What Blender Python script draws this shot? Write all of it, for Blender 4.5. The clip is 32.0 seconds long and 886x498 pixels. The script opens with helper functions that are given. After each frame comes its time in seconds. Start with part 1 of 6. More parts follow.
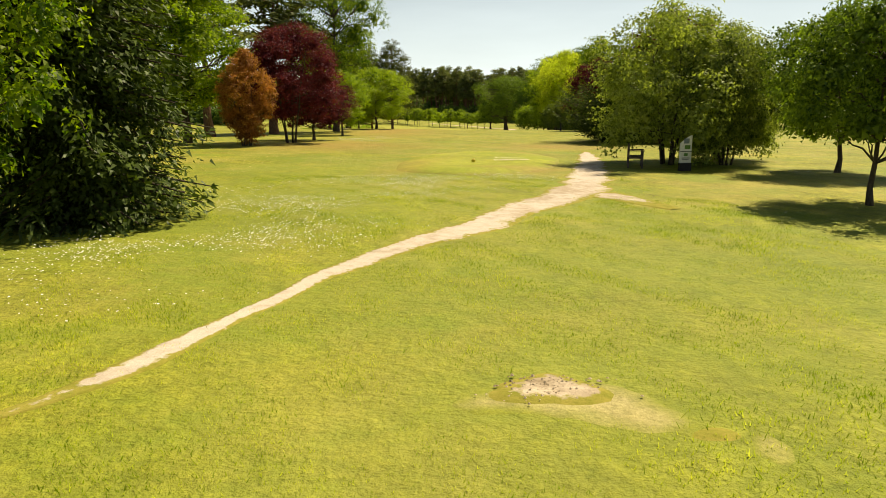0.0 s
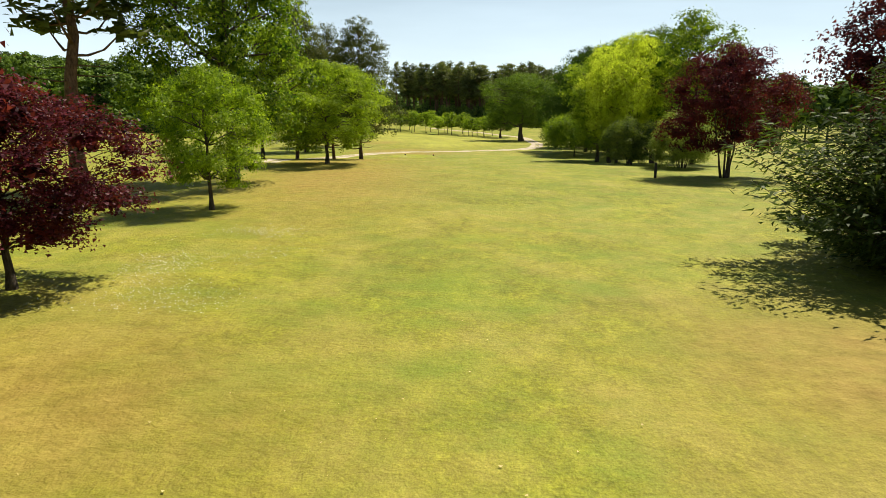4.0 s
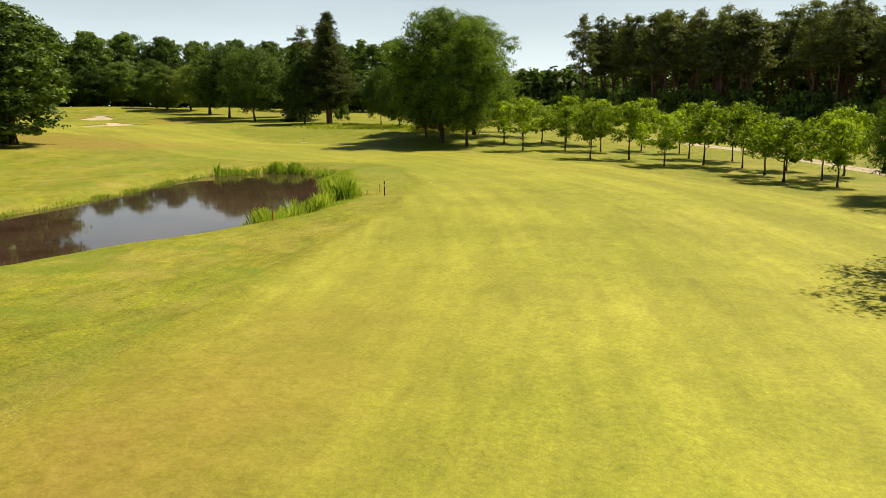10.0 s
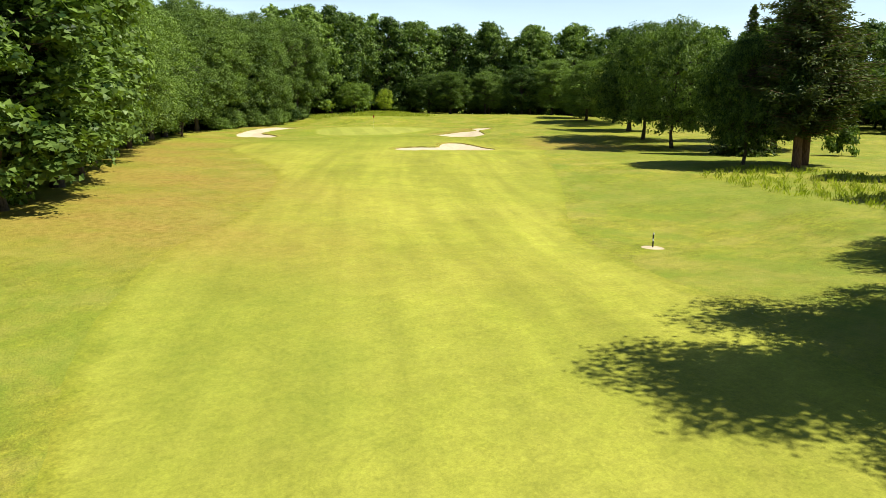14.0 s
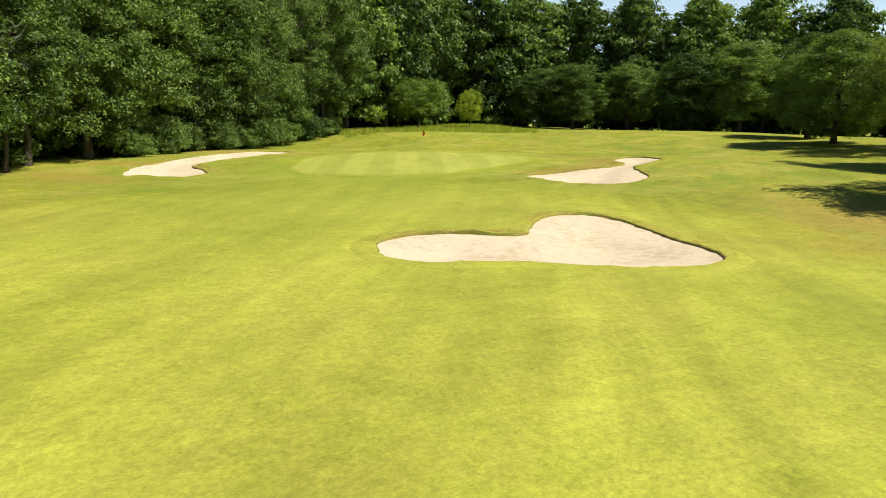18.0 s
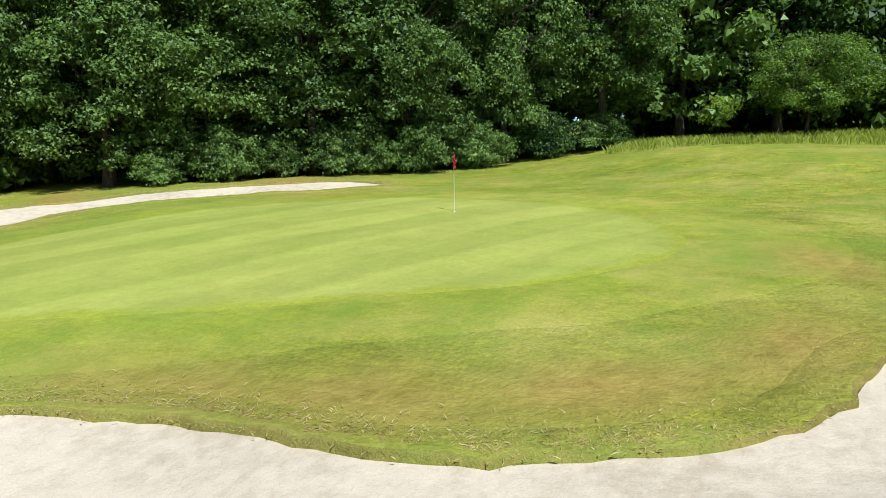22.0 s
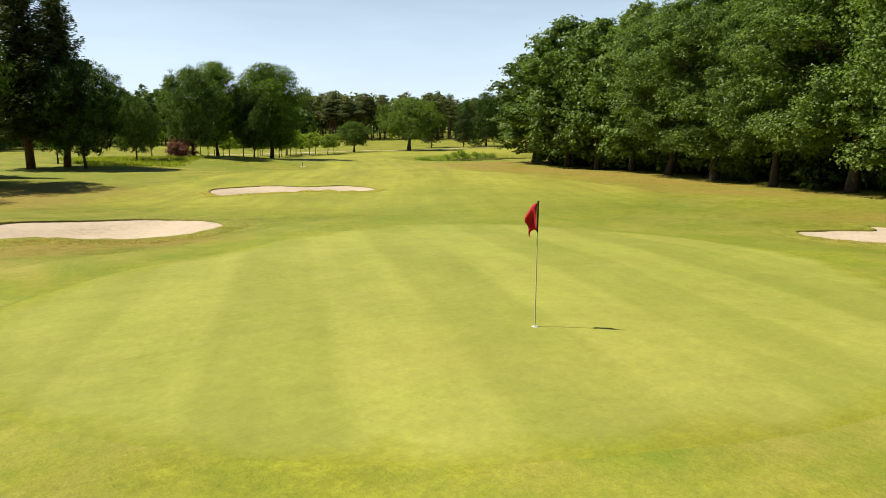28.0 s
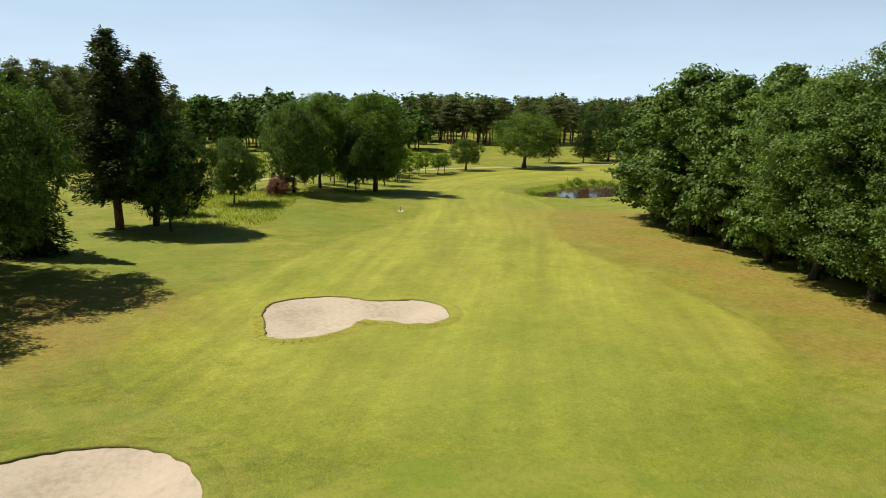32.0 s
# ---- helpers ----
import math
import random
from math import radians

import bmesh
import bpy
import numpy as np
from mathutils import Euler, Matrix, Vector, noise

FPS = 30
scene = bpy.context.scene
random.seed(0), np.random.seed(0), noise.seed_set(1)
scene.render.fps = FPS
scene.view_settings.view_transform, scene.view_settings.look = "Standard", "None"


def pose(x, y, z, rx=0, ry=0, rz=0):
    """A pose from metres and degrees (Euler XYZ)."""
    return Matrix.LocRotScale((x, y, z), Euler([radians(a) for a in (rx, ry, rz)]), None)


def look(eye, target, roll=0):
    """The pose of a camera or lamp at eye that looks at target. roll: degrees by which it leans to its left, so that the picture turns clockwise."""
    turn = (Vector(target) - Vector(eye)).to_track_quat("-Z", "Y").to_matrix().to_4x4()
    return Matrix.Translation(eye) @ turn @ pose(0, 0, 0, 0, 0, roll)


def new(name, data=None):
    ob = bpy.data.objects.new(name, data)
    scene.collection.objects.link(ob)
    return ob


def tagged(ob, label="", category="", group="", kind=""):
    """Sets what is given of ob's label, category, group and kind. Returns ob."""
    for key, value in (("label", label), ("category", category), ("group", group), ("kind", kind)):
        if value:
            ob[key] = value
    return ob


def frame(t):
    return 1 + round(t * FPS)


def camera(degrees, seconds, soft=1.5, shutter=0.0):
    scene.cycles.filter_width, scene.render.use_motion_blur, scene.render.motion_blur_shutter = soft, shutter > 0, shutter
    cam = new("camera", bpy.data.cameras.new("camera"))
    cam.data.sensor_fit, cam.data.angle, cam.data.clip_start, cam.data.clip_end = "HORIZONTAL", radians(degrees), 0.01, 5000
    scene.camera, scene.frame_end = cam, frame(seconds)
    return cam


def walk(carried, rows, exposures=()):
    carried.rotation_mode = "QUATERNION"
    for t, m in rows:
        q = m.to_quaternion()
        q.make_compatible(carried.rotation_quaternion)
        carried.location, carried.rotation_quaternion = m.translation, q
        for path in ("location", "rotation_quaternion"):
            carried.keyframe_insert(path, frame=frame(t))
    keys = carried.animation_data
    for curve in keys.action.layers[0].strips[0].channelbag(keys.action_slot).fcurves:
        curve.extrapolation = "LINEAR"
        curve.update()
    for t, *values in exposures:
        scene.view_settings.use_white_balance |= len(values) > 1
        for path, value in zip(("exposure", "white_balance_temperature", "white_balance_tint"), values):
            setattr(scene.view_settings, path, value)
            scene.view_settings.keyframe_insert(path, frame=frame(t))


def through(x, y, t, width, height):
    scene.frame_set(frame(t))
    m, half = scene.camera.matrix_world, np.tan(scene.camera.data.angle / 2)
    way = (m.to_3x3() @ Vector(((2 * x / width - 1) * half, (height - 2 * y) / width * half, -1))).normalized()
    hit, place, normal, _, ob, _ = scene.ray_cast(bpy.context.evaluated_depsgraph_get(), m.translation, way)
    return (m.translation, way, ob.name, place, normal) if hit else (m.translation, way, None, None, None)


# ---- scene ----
cam = camera(64.2, 32.0, 0.8)
PATH = [
    (0.0, pose(-1.94, -65.81, 1.55, 79.42, -0.22, -0.32)),
    (0.5, pose(-1.96, -64.08, 1.65, 79.46, -0.05, -0.31)),
    (1.0, pose(-2.00, -61.94, 1.80, 79.41, 0.02, -0.30)),
    (1.5, pose(-2.11, -59.02, 2.09, 79.30, -0.05, -0.33)),
    (2.0, pose(-2.21, -55.01, 2.37, 79.24, -0.04, -0.40)),
    (2.5, pose(-2.19, -50.24, 2.71, 79.18, -0.13, -0.35)),
    (3.0, pose(-2.07, -44.33, 3.17, 79.14, -0.30, -0.36)),
    (3.5, pose(-1.87, -37.86, 3.57, 79.08, -0.43, -0.30)),
    (5.5, pose(0.00, -0.00, 3.92, 79.25, 0.60, 0.10)),
    (6.0, pose(-0.02, 9.89, 4.00, 79.24, 0.45, 0.16)),
    (6.5, pose(-0.04, 19.87, 4.06, 79.08, 0.40, 0.34)),
    (7.0, pose(-0.12, 29.52, 4.02, 78.94, 0.48, 0.96)),
    (7.5, pose(-0.23, 39.54, 4.03, 78.73, 0.29, 2.20)),
    (8.0, pose(-0.50, 49.59, 4.09, 78.51, 0.13, 4.30)),
    (8.5, pose(-1.07, 58.64, 3.92, 78.46, 0.30, 6.55)),
    (9.0, pose(-1.65, 67.21, 3.96, 78.40, 0.37, 9.04)),
    (9.5, pose(-2.20, 76.20, 4.09, 78.32, 0.37, 12.32)),
    (10.0, pose(-3.25, 85.26, 4.08, 78.36, 0.52, 16.06)),
    (10.5, pose(-4.29, 93.50, 4.16, 78.42, 0.48, 20.15)),
    (11.0, pose(-5.90, 102.10, 4.25, 78.51, 0.41, 24.81)),
    (11.5, pose(-8.06, 110.44, 4.32, 78.61, 0.54, 29.89)),
    (12.0, pose(-10.42, 117.80, 4.52, 78.64, 0.53, 34.92)),
    (12.5, pose(-13.54, 125.19, 4.74, 78.75, 0.21, 40.38)),
    (13.0, pose(-17.39, 131.99, 5.00, 78.74, -0.20, 45.73)),
    (13.5, pose(-21.85, 138.36, 5.24, 78.71, -0.44, 50.82)),
    (14.0, pose(-26.13, 144.64, 5.46, 78.71, -0.29, 55.58)),
    (14.5, pose(-31.53, 150.33, 5.82, 78.78, 0.04, 58.87)),
    (16.5, pose(-55.03, 167.06, 5.00, 79.76, -0.17, 63.25)),
    (17.0, pose(-61.81, 170.95, 5.02, 79.91, -0.27, 63.59)),
    (17.5, pose(-68.20, 174.82, 5.05, 79.86, -0.42, 64.22)),
    (18.0, pose(-74.31, 178.62, 5.02, 79.79, -0.53, 65.32)),
    (18.5, pose(-80.37, 182.73, 5.03, 79.77, -0.65, 66.98)),
    (19.0, pose(-86.16, 186.92, 5.33, 79.49, -0.37, 68.24)),
    (19.5, pose(-91.51, 190.92, 5.57, 79.56, -0.09, 70.72)),
    (20.0, pose(-96.46, 195.12, 5.63, 79.61, 0.05, 76.54)),
    (20.5, pose(-101.23, 200.05, 5.64, 79.48, -0.18, 84.18)),
    (21.0, pose(-104.66, 205.35, 5.40, 79.70, 0.20, 94.80)),
    (21.5, pose(-107.22, 210.05, 5.50, 79.60, 1.52, 105.15)),
    (22.0, pose(-110.16, 214.06, 5.36, 79.79, 0.80, 114.88)),
    (22.5, pose(-113.65, 217.67, 5.25, 79.86, 1.39, 126.41)),
    (23.0, pose(-116.99, 219.78, 5.22, 79.73, 1.40, 137.77)),
    (23.5, pose(-120.78, 220.44, 5.05, 79.90, 0.98, 148.91)),
    (24.0, pose(-124.56, 219.84, 4.98, 79.98, 1.20, 159.49)),
    (24.5, pose(-128.47, 218.42, 5.10, 79.93, 1.37, 170.28)),
    (25.0, pose(-131.29, 216.98, 4.99, 80.20, 1.23, 180.27)),
    (25.5, pose(-133.77, 215.64, 5.05, 80.23, 0.91, 192.04)),
    (26.0, pose(-135.60, 214.70, 5.17, 80.21, 0.78, 203.88)),
    (26.5, pose(-137.35, 213.90, 5.25, 80.27, 0.90, 214.69)),
    (28.5, pose(-142.72, 210.73, 5.61, 79.64, -0.44, 239.72)),
    (29.0, pose(-143.27, 210.06, 5.67, 79.58, -0.43, 242.90)),
    (29.5, pose(-143.59, 209.50, 5.91, 79.46, -0.53, 244.54)),
    (30.0, pose(-143.43, 208.93, 7.32, 79.28, -0.71, 245.17)),
    (30.5, pose(-142.66, 208.07, 9.19, 79.10, -0.75, 245.36)),
    (31.0, pose(-140.78, 207.09, 11.24, 78.78, -0.78, 245.44)),
    (31.5, pose(-138.44, 205.93, 12.61, 78.51, -0.83, 245.58)),
    (32.0, pose(-135.54, 204.61, 13.63, 78.32, -0.87, 245.69)),
]
LIGHTNESS = [(0, 0.4, 8300, 10), (1, 0.4, 7700, 10), (3, 0.38, 6850, 8), (6, 0.47, 7600, 9), (9, 0.2, 7800, 10), (11, 0.35, 7200, 10), (13, 0.72, 6900, 7), (14, 0.6, 6500, 5), (17, 0.5, 6600, 6), (18, 0.45, 6500, 7), (19, 0.4, 5900, 5), (20, 0.58, 5400, 5), (22, 0.38, 5250, 8), (23, 0.55, 4950, 8), (24.5, 0.64, 4750, 26), (26, 0.4, 5100, 12), (28.5, 0.22, 6700, 12), (30, 0.2, 6600, 12), (32, 0.0, 6300, 11)]
walk(cam, PATH, LIGHTNESS)

# ---- world, sun ----
SUN_AZ, SUN_EL = radians(48), radians(55)
SUN_DIR = Vector((math.cos(SUN_AZ) * math.cos(SUN_EL), math.sin(SUN_AZ) * math.cos(SUN_EL), math.sin(SUN_EL)))
world = bpy.data.worlds.new("world")
scene.world = world
world.use_nodes = True
wn, wl = world.node_tree.nodes, world.node_tree.links
sky = wn.new("ShaderNodeTexSky")
sky.sky_type, sky.sun_disc = "NISHITA", False
sky.sun_elevation, sky.sun_rotation = SUN_EL, math.pi / 2 - SUN_AZ
sky.air_density, sky.dust_density, sky.ozone_density = 1.0, 0.25, 1.4
wn["Background"].inputs[1].default_value = 0.05
cloud = wn.new("ShaderNodeTexNoise")
cloud.inputs["Scale"].default_value, cloud.inputs["Detail"].default_value, cloud.inputs["Roughness"].default_value = 1.6, 6, 0.55
coord, stretch, split = wn.new("ShaderNodeTexCoord"), wn.new("ShaderNodeMapping"), wn.new("ShaderNodeSeparateXYZ")
stretch.inputs["Scale"].default_value = (1, 1, 6)
wl.new(coord.outputs["Generated"], stretch.inputs["Vector"])
wl.new(coord.outputs["Generated"], split.inputs[0])
wl.new(stretch.outputs[0], cloud.inputs["Vector"])
# thin haze: thick along the horizon, thinning upwards, slightly uneven
veil, lift = wn.new("ShaderNodeValToRGB"), wn.new("ShaderNodeMath")
lift.operation = "MULTIPLY_ADD"
lift.inputs[1].default_value = 0.16
wl.new(cloud.outputs["Fac"], lift.inputs[0])
wl.new(split.outputs[2], lift.inputs[2])
ve = veil.color_ramp.elements
ve[0].position, ve[0].color, ve[1].position, ve[1].color = 0.06, (0.86, 0.86, 0.86, 1), 0.5, (0.0, 0.0, 0.0, 1)
mid_veil = ve.new(0.3)
mid_veil.color = (0.22, 0.22, 0.22, 1)
wl.new(lift.outputs[0], veil.inputs["Fac"])
haze = wn.new("ShaderNodeMixRGB")
haze.inputs["Color2"].default_value = (17.2, 21.6, 26.0, 1)
wl.new(veil.outputs["Color"], haze.inputs["Fac"])
wl.new(sky.outputs[0], haze.inputs["Color1"])
wl.new(haze.outputs[0], wn["Background"].inputs[0])
sun = new("sun", bpy.data.lights.new("sun", "SUN"))
sun.data.energy, sun.data.angle, sun.data.color = 5.35, radians(0.53), (1.0, 0.95, 0.86)
sun.matrix_world = look(SUN_DIR * 100, (0, 0, 0))


# ---- materials ----
class Mat:
    """A node material with short calls."""

    def __init__(self, name, rough=0.8, spec=0.2):
        self.m = bpy.data.materials.new(name)
        self.m.use_nodes = True
        self.n, self.l = self.m.node_tree.nodes, self.m.node_tree.links
        self.b = self.n["Principled BSDF"]
        self.b.inputs["Roughness"].default_value = rough
        self.b.inputs["Specular IOR Level"].default_value = spec
        self.geo = self.n.new("ShaderNodeNewGeometry")
        self.where = self.geo.outputs["Position"]

    def local(self):
        self.where = self.n.new("ShaderNodeTexCoord").outputs["Object"]
        return self

    def noise(self, scale, detail=3, rough=0.5, stretch=None):
        t = self.n.new("ShaderNodeTexNoise")
        t.inputs["Scale"].default_value, t.inputs["Detail"].default_value, t.inputs["Roughness"].default_value = scale, detail, rough
        src = self.where
        if stretch:
            mp = self.n.new("ShaderNodeMapping")
            mp.inputs["Scale"].default_value = stretch[:3]
            if len(stretch) > 3:  # turned first, then stretched
                mp.vector_type = "TEXTURE"
                mp.inputs["Scale"].default_value = tuple(1 / v for v in stretch[:3])
                mp.inputs["Rotation"].default_value = (0, 0, stretch[3])
            self.l.new(src, mp.inputs["Vector"])
            src = mp.outputs[0]
        self.l.new(src, t.inputs["Vector"])
        return t.outputs["Fac"]

    def attr(self, name):
        t = self.n.new("ShaderNodeAttribute")
        t.attribute_name = name
        return t.outputs["Fac"]

    def math(self, op, a, b=0.5, c=None):
        t = self.n.new("ShaderNodeMath")
        t.operation = op
        for k, v in enumerate((a, b, c)):
            if v is None:
                continue
            if isinstance(v, (int, float)):
                t.inputs[k].default_value = v
            else:
                self.l.new(v, t.inputs[k])
        return t.outputs[0]

    def ramp(self, fac, stops):
        t = self.n.new("ShaderNodeValToRGB")
        e = t.color_ramp.elements
        while len(e) < len(stops):
            e.new(0.5)
        for k, (p, c) in enumerate(stops):
            e[k].position, e[k].color = p, (*((c,) * 3 if isinstance(c, (int, float)) else c), 1)
        self.l.new(fac, t.inputs["Fac"])
        return t.outputs["Color"]

    def mix(self, fac, a, b, mode="MIX"):
        t = self.n.new("ShaderNodeMixRGB")
        t.blend_type = mode
        for k, v in zip(("Fac", "Color1", "Color2"), (fac, a, b)):
            if isinstance(v, (int, float)):
                t.inputs[k].default_value = v
            elif isinstance(v, tuple):
                t.inputs[k].default_value = (*v, 1)
            else:
                self.l.new(v, t.inputs[k])
        return t.outputs[0]

    def colour(self, c):
        if isinstance(c, tuple):
            self.b.inputs["Base Color"].default_value = (*c, 1)
        else:
            self.l.new(c, self.b.inputs["Base Color"])
        return self

    def bump(self, h, strength=0.3, distance=0.05):
        t = self.n.new("ShaderNodeBump")
        t.inputs["Strength"].default_value, t.inputs["Distance"].default_value = strength, distance
        self.l.new(h, t.inputs["Height"])
        self.l.new(t.outputs[0], self.b.inputs["Normal"])
        return self


def grass_material(name, dry, mid, lush, fine=1.0, blade=0.35, stripe=None, bump=0.5, into=None, coarse=0.5, wisps=0.75, mottle=0.65):
    """Turf: patches, tufts and blades at three sizes; stripe: heading, width, strength of the mowing."""
    g = Mat(name, 0.75, 0.15)
    big = g.noise(0.09, 3, 0.55)
    tuft = g.noise(1.3 * fine, 6, 0.68)
    tiny = g.noise(9 * fine, 4, 0.7)
    t = g.math("ADD", g.math("MULTIPLY", big, 0.5), g.math("MULTIPLY", tuft, 0.5))
    c = g.ramp(t, [(0.3, lush), (0.5, mid), (0.74, dry)])
    if into:  # the mown edge runs out into rougher turf
        own = g.math("MULTIPLY_ADD", g.noise(0.9, 4, 0.65), 1.6, -0.8)
        own = g.ramp(g.math("ADD", g.attr("inner"), own), [(0.15, 0.0), (0.85, 1.0)])
        c = g.mix(own, g.ramp(t, [(0.3, into[2]), (0.5, into[1]), (0.74, into[0])]), c)
        blade = g.math("MULTIPLY_ADD", own, blade - coarse, coarse)
    c = g.mix(blade, c, g.ramp(tiny, [(0.3, 0.42), (0.7, 1.5)]), "MULTIPLY")
    c = g.mix(mottle, c, g.ramp(g.noise(2.6 * fine, 6, 0.78, (1, 0.45, 1)), [(0.3, 0.6), (0.7, 1.32)]), "MULTIPLY")
    c = g.mix(0.18 + 0.25 * mottle, c, g.ramp(g.noise(0.22, 5, 0.7), [(0.35, 0.6), (0.65, 1.3)]), "MULTIPLY")
    c = g.mix(0.5 * max(0.0, mottle - 0.3), c, g.ramp(g.noise(0.75, 5, 0.7, (1, 0.55, 1, 0.6)), [(0.36, 0.6), (0.64, 1.34)]), "MULTIPLY")
    # straw-coloured and fresh green wisps a few paces wide
    c = g.mix(g.math("MULTIPLY", g.ramp(g.noise(0.31, 6, 0.72, (1, 0.6, 1)), [(0.45, 0.0), (0.68, 1.0)]), wisps), c, (0.37, 0.315, 0.072))
    c = g.mix(g.math("MULTIPLY", g.ramp(g.noise(0.43, 6, 0.7, (0.7, 1, 1)), [(0.46, 0.0), (0.68, 1.0)]), wisps * 1.15), c, (0.165, 0.225, 0.02))
    c = g.mix(blade, c, g.ramp(g.noise(34 * fine, 3, 0.7, (1, 0.5, 1)), [(0.3, 0.55), (0.7, 1.4)]), "MULTIPLY")
    if stripe:
        heading, width, amount = stripe
        if heading is None:  # along the lanes that the mesh carries
            ground, xyz = g.where, g.n.new("ShaderNodeCombineXYZ")
            across = g.attr("lane")
            g.l.new(g.math("MULTIPLY", g.attr("run"), 0.09), xyz.inputs[0])
            g.l.new(across, xyz.inputs[1])
            g.where = xyz.outputs[0]
            streak, broad = g.noise(0.9, 4, 0.6), g.noise(0.3, 3, 0.6)
            g.where = ground
        else:
            sep = g.n.new("ShaderNodeMapping")
            sep.inputs["Rotation"].default_value = (0, 0, -heading)
            g.l.new(g.where, sep.inputs["Vector"])
            xyz = g.n.new("ShaderNodeSeparateXYZ")
            g.l.new(sep.outputs[0], xyz.inputs[0])
            across = xyz.outputs[1]
            streak, broad = g.noise(0.9, 4, 0.6, (0.12, 1, 1, heading)), g.noise(0.3, 3, 0.6, (0.1, 1, 1, heading))
        wob = g.math("ADD", across, g.math("MULTIPLY", g.noise(0.4, 2), 0.35))
        wave = g.math("SINE", g.math("MULTIPLY", wob, math.pi / width))
        soft = g.math("MULTIPLY_ADD", wave, 2.2, 0.5)
        soft = g.math("MINIMUM", g.math("MAXIMUM", soft, 0.0), 1.0)
        soft = g.math("MULTIPLY", soft, own) if into else soft
        c = g.mix(0.42 if heading is None else 0.22, c, g.ramp(streak, [(0.3, 0.68), (0.7, 1.28)]), "MULTIPLY")
        c = g.mix(0.32 if heading is None else 0.15, c, g.ramp(broad, [(0.35, 0.72), (0.65, 1.2)]), "MULTIPLY")
        c = g.mix(soft, c, g.mix(1.0, c, (1 + amount, 1 + amount * 0.85, 1 + amount * 1.3), "MULTIPLY"))
    # dry and lush stains with shapes of their own
    dry_spot = g.math("MULTIPLY", g.attr("dry"), g.math("MULTIPLY_ADD", g.noise(0.5, 5, 0.65), 1.6, 0.1))
    c = g.mix(dry_spot, c, g.ramp(g.noise(2.5, 4, 0.7), [(0.3, (0.205, 0.14, 0.024)), (0.7, (0.37, 0.265, 0.06))]))
    lush_spot = g.math("MULTIPLY", g.attr("lush"), g.math("MULTIPLY_ADD", g.noise(0.4, 4, 0.6), 1.1, 0.05))
    c = g.mix(lush_spot, c, g.ramp(g.noise(4, 4, 0.7), [(0.3, (0.13, 0.175, 0.018)), (0.7, (0.25, 0.285, 0.036))]))
    g.colour(c)
    g.bump(g.math("ADD", g.math("MULTIPLY", tiny, 0.7), tuft), bump, 0.08)
    return g


def leaf_material(name, dark, light, through=0.36, vary=0.5, width=0.25):
    """Foliage lit from the front and through the leaf, different leaf by leaf, clump by clump and tree by tree."""
    g = Mat(name, 0.55, 0.25).local()
    g.n.remove(g.b)
    clump = g.noise(0.85, 3, 0.6)
    t = g.math("ADD", g.math("MULTIPLY", g.geo.outputs["Random Per Island"], 0.3), g.math("MULTIPLY", clump, 0.9))
    info = g.n.new("ShaderNodeObjectInfo")
    t = g.math("ADD", t, g.math("MULTIPLY_ADD", info.outputs["Random"], vary * 0.5, -0.1 - vary * 0.25))
    c = g.ramp(t, [(0.5 - width, dark), (0.5 + width, light)])
    d, s, gl, mx, mx2 = (g.n.new("ShaderNode" + k) for k in ("BsdfDiffuse", "BsdfTranslucent", "BsdfGlossy", "MixShader", "MixShader"))
    g.l.new(c, d.inputs[0])
    g.l.new(g.mix(1.0, c, (1.45, 1.6, 0.55), "MULTIPLY"), s.inputs[0])
    gl.inputs["Roughness"].default_value = 0.45
    mx.inputs[0].default_value, mx2.inputs[0].default_value = through, 0.014
    g.l.new(d.outputs[0], mx.inputs[1])
    g.l.new(s.outputs[0], mx.inputs[2])
    g.l.new(mx.outputs[0], mx2.inputs[1])
    g.l.new(gl.outputs[0], mx2.inputs[2])
    g.l.new(mx2.outputs[0], g.n["Material Output"].inputs[0])
    return g.m


def bark_material(name, dark, light):
    g = Mat(name, 0.9, 0.1).local()
    n = g.noise(5, 5, 0.65, (3, 3, 0.6))
    g.colour(g.ramp(n, [(0.3, dark), (0.7, light)]))
    g.bump(n, 0.8, 0.04)
    return g.m


def plain(name, colour, rough=0.6, spec=0.3, wear=0.25, metal=0.0, scale=14):
    g = Mat(name, rough, spec).local()
    g.b.inputs["Metallic"].default_value = metal
    n = g.noise(scale, 4, 0.6)
    g.colour(g.mix(wear, colour, g.ramp(n, [(0.3, 0.25), (0.7, 1.3)]), "MULTIPLY"))
    g.bump(n, 0.15, 0.01)
    return g.m


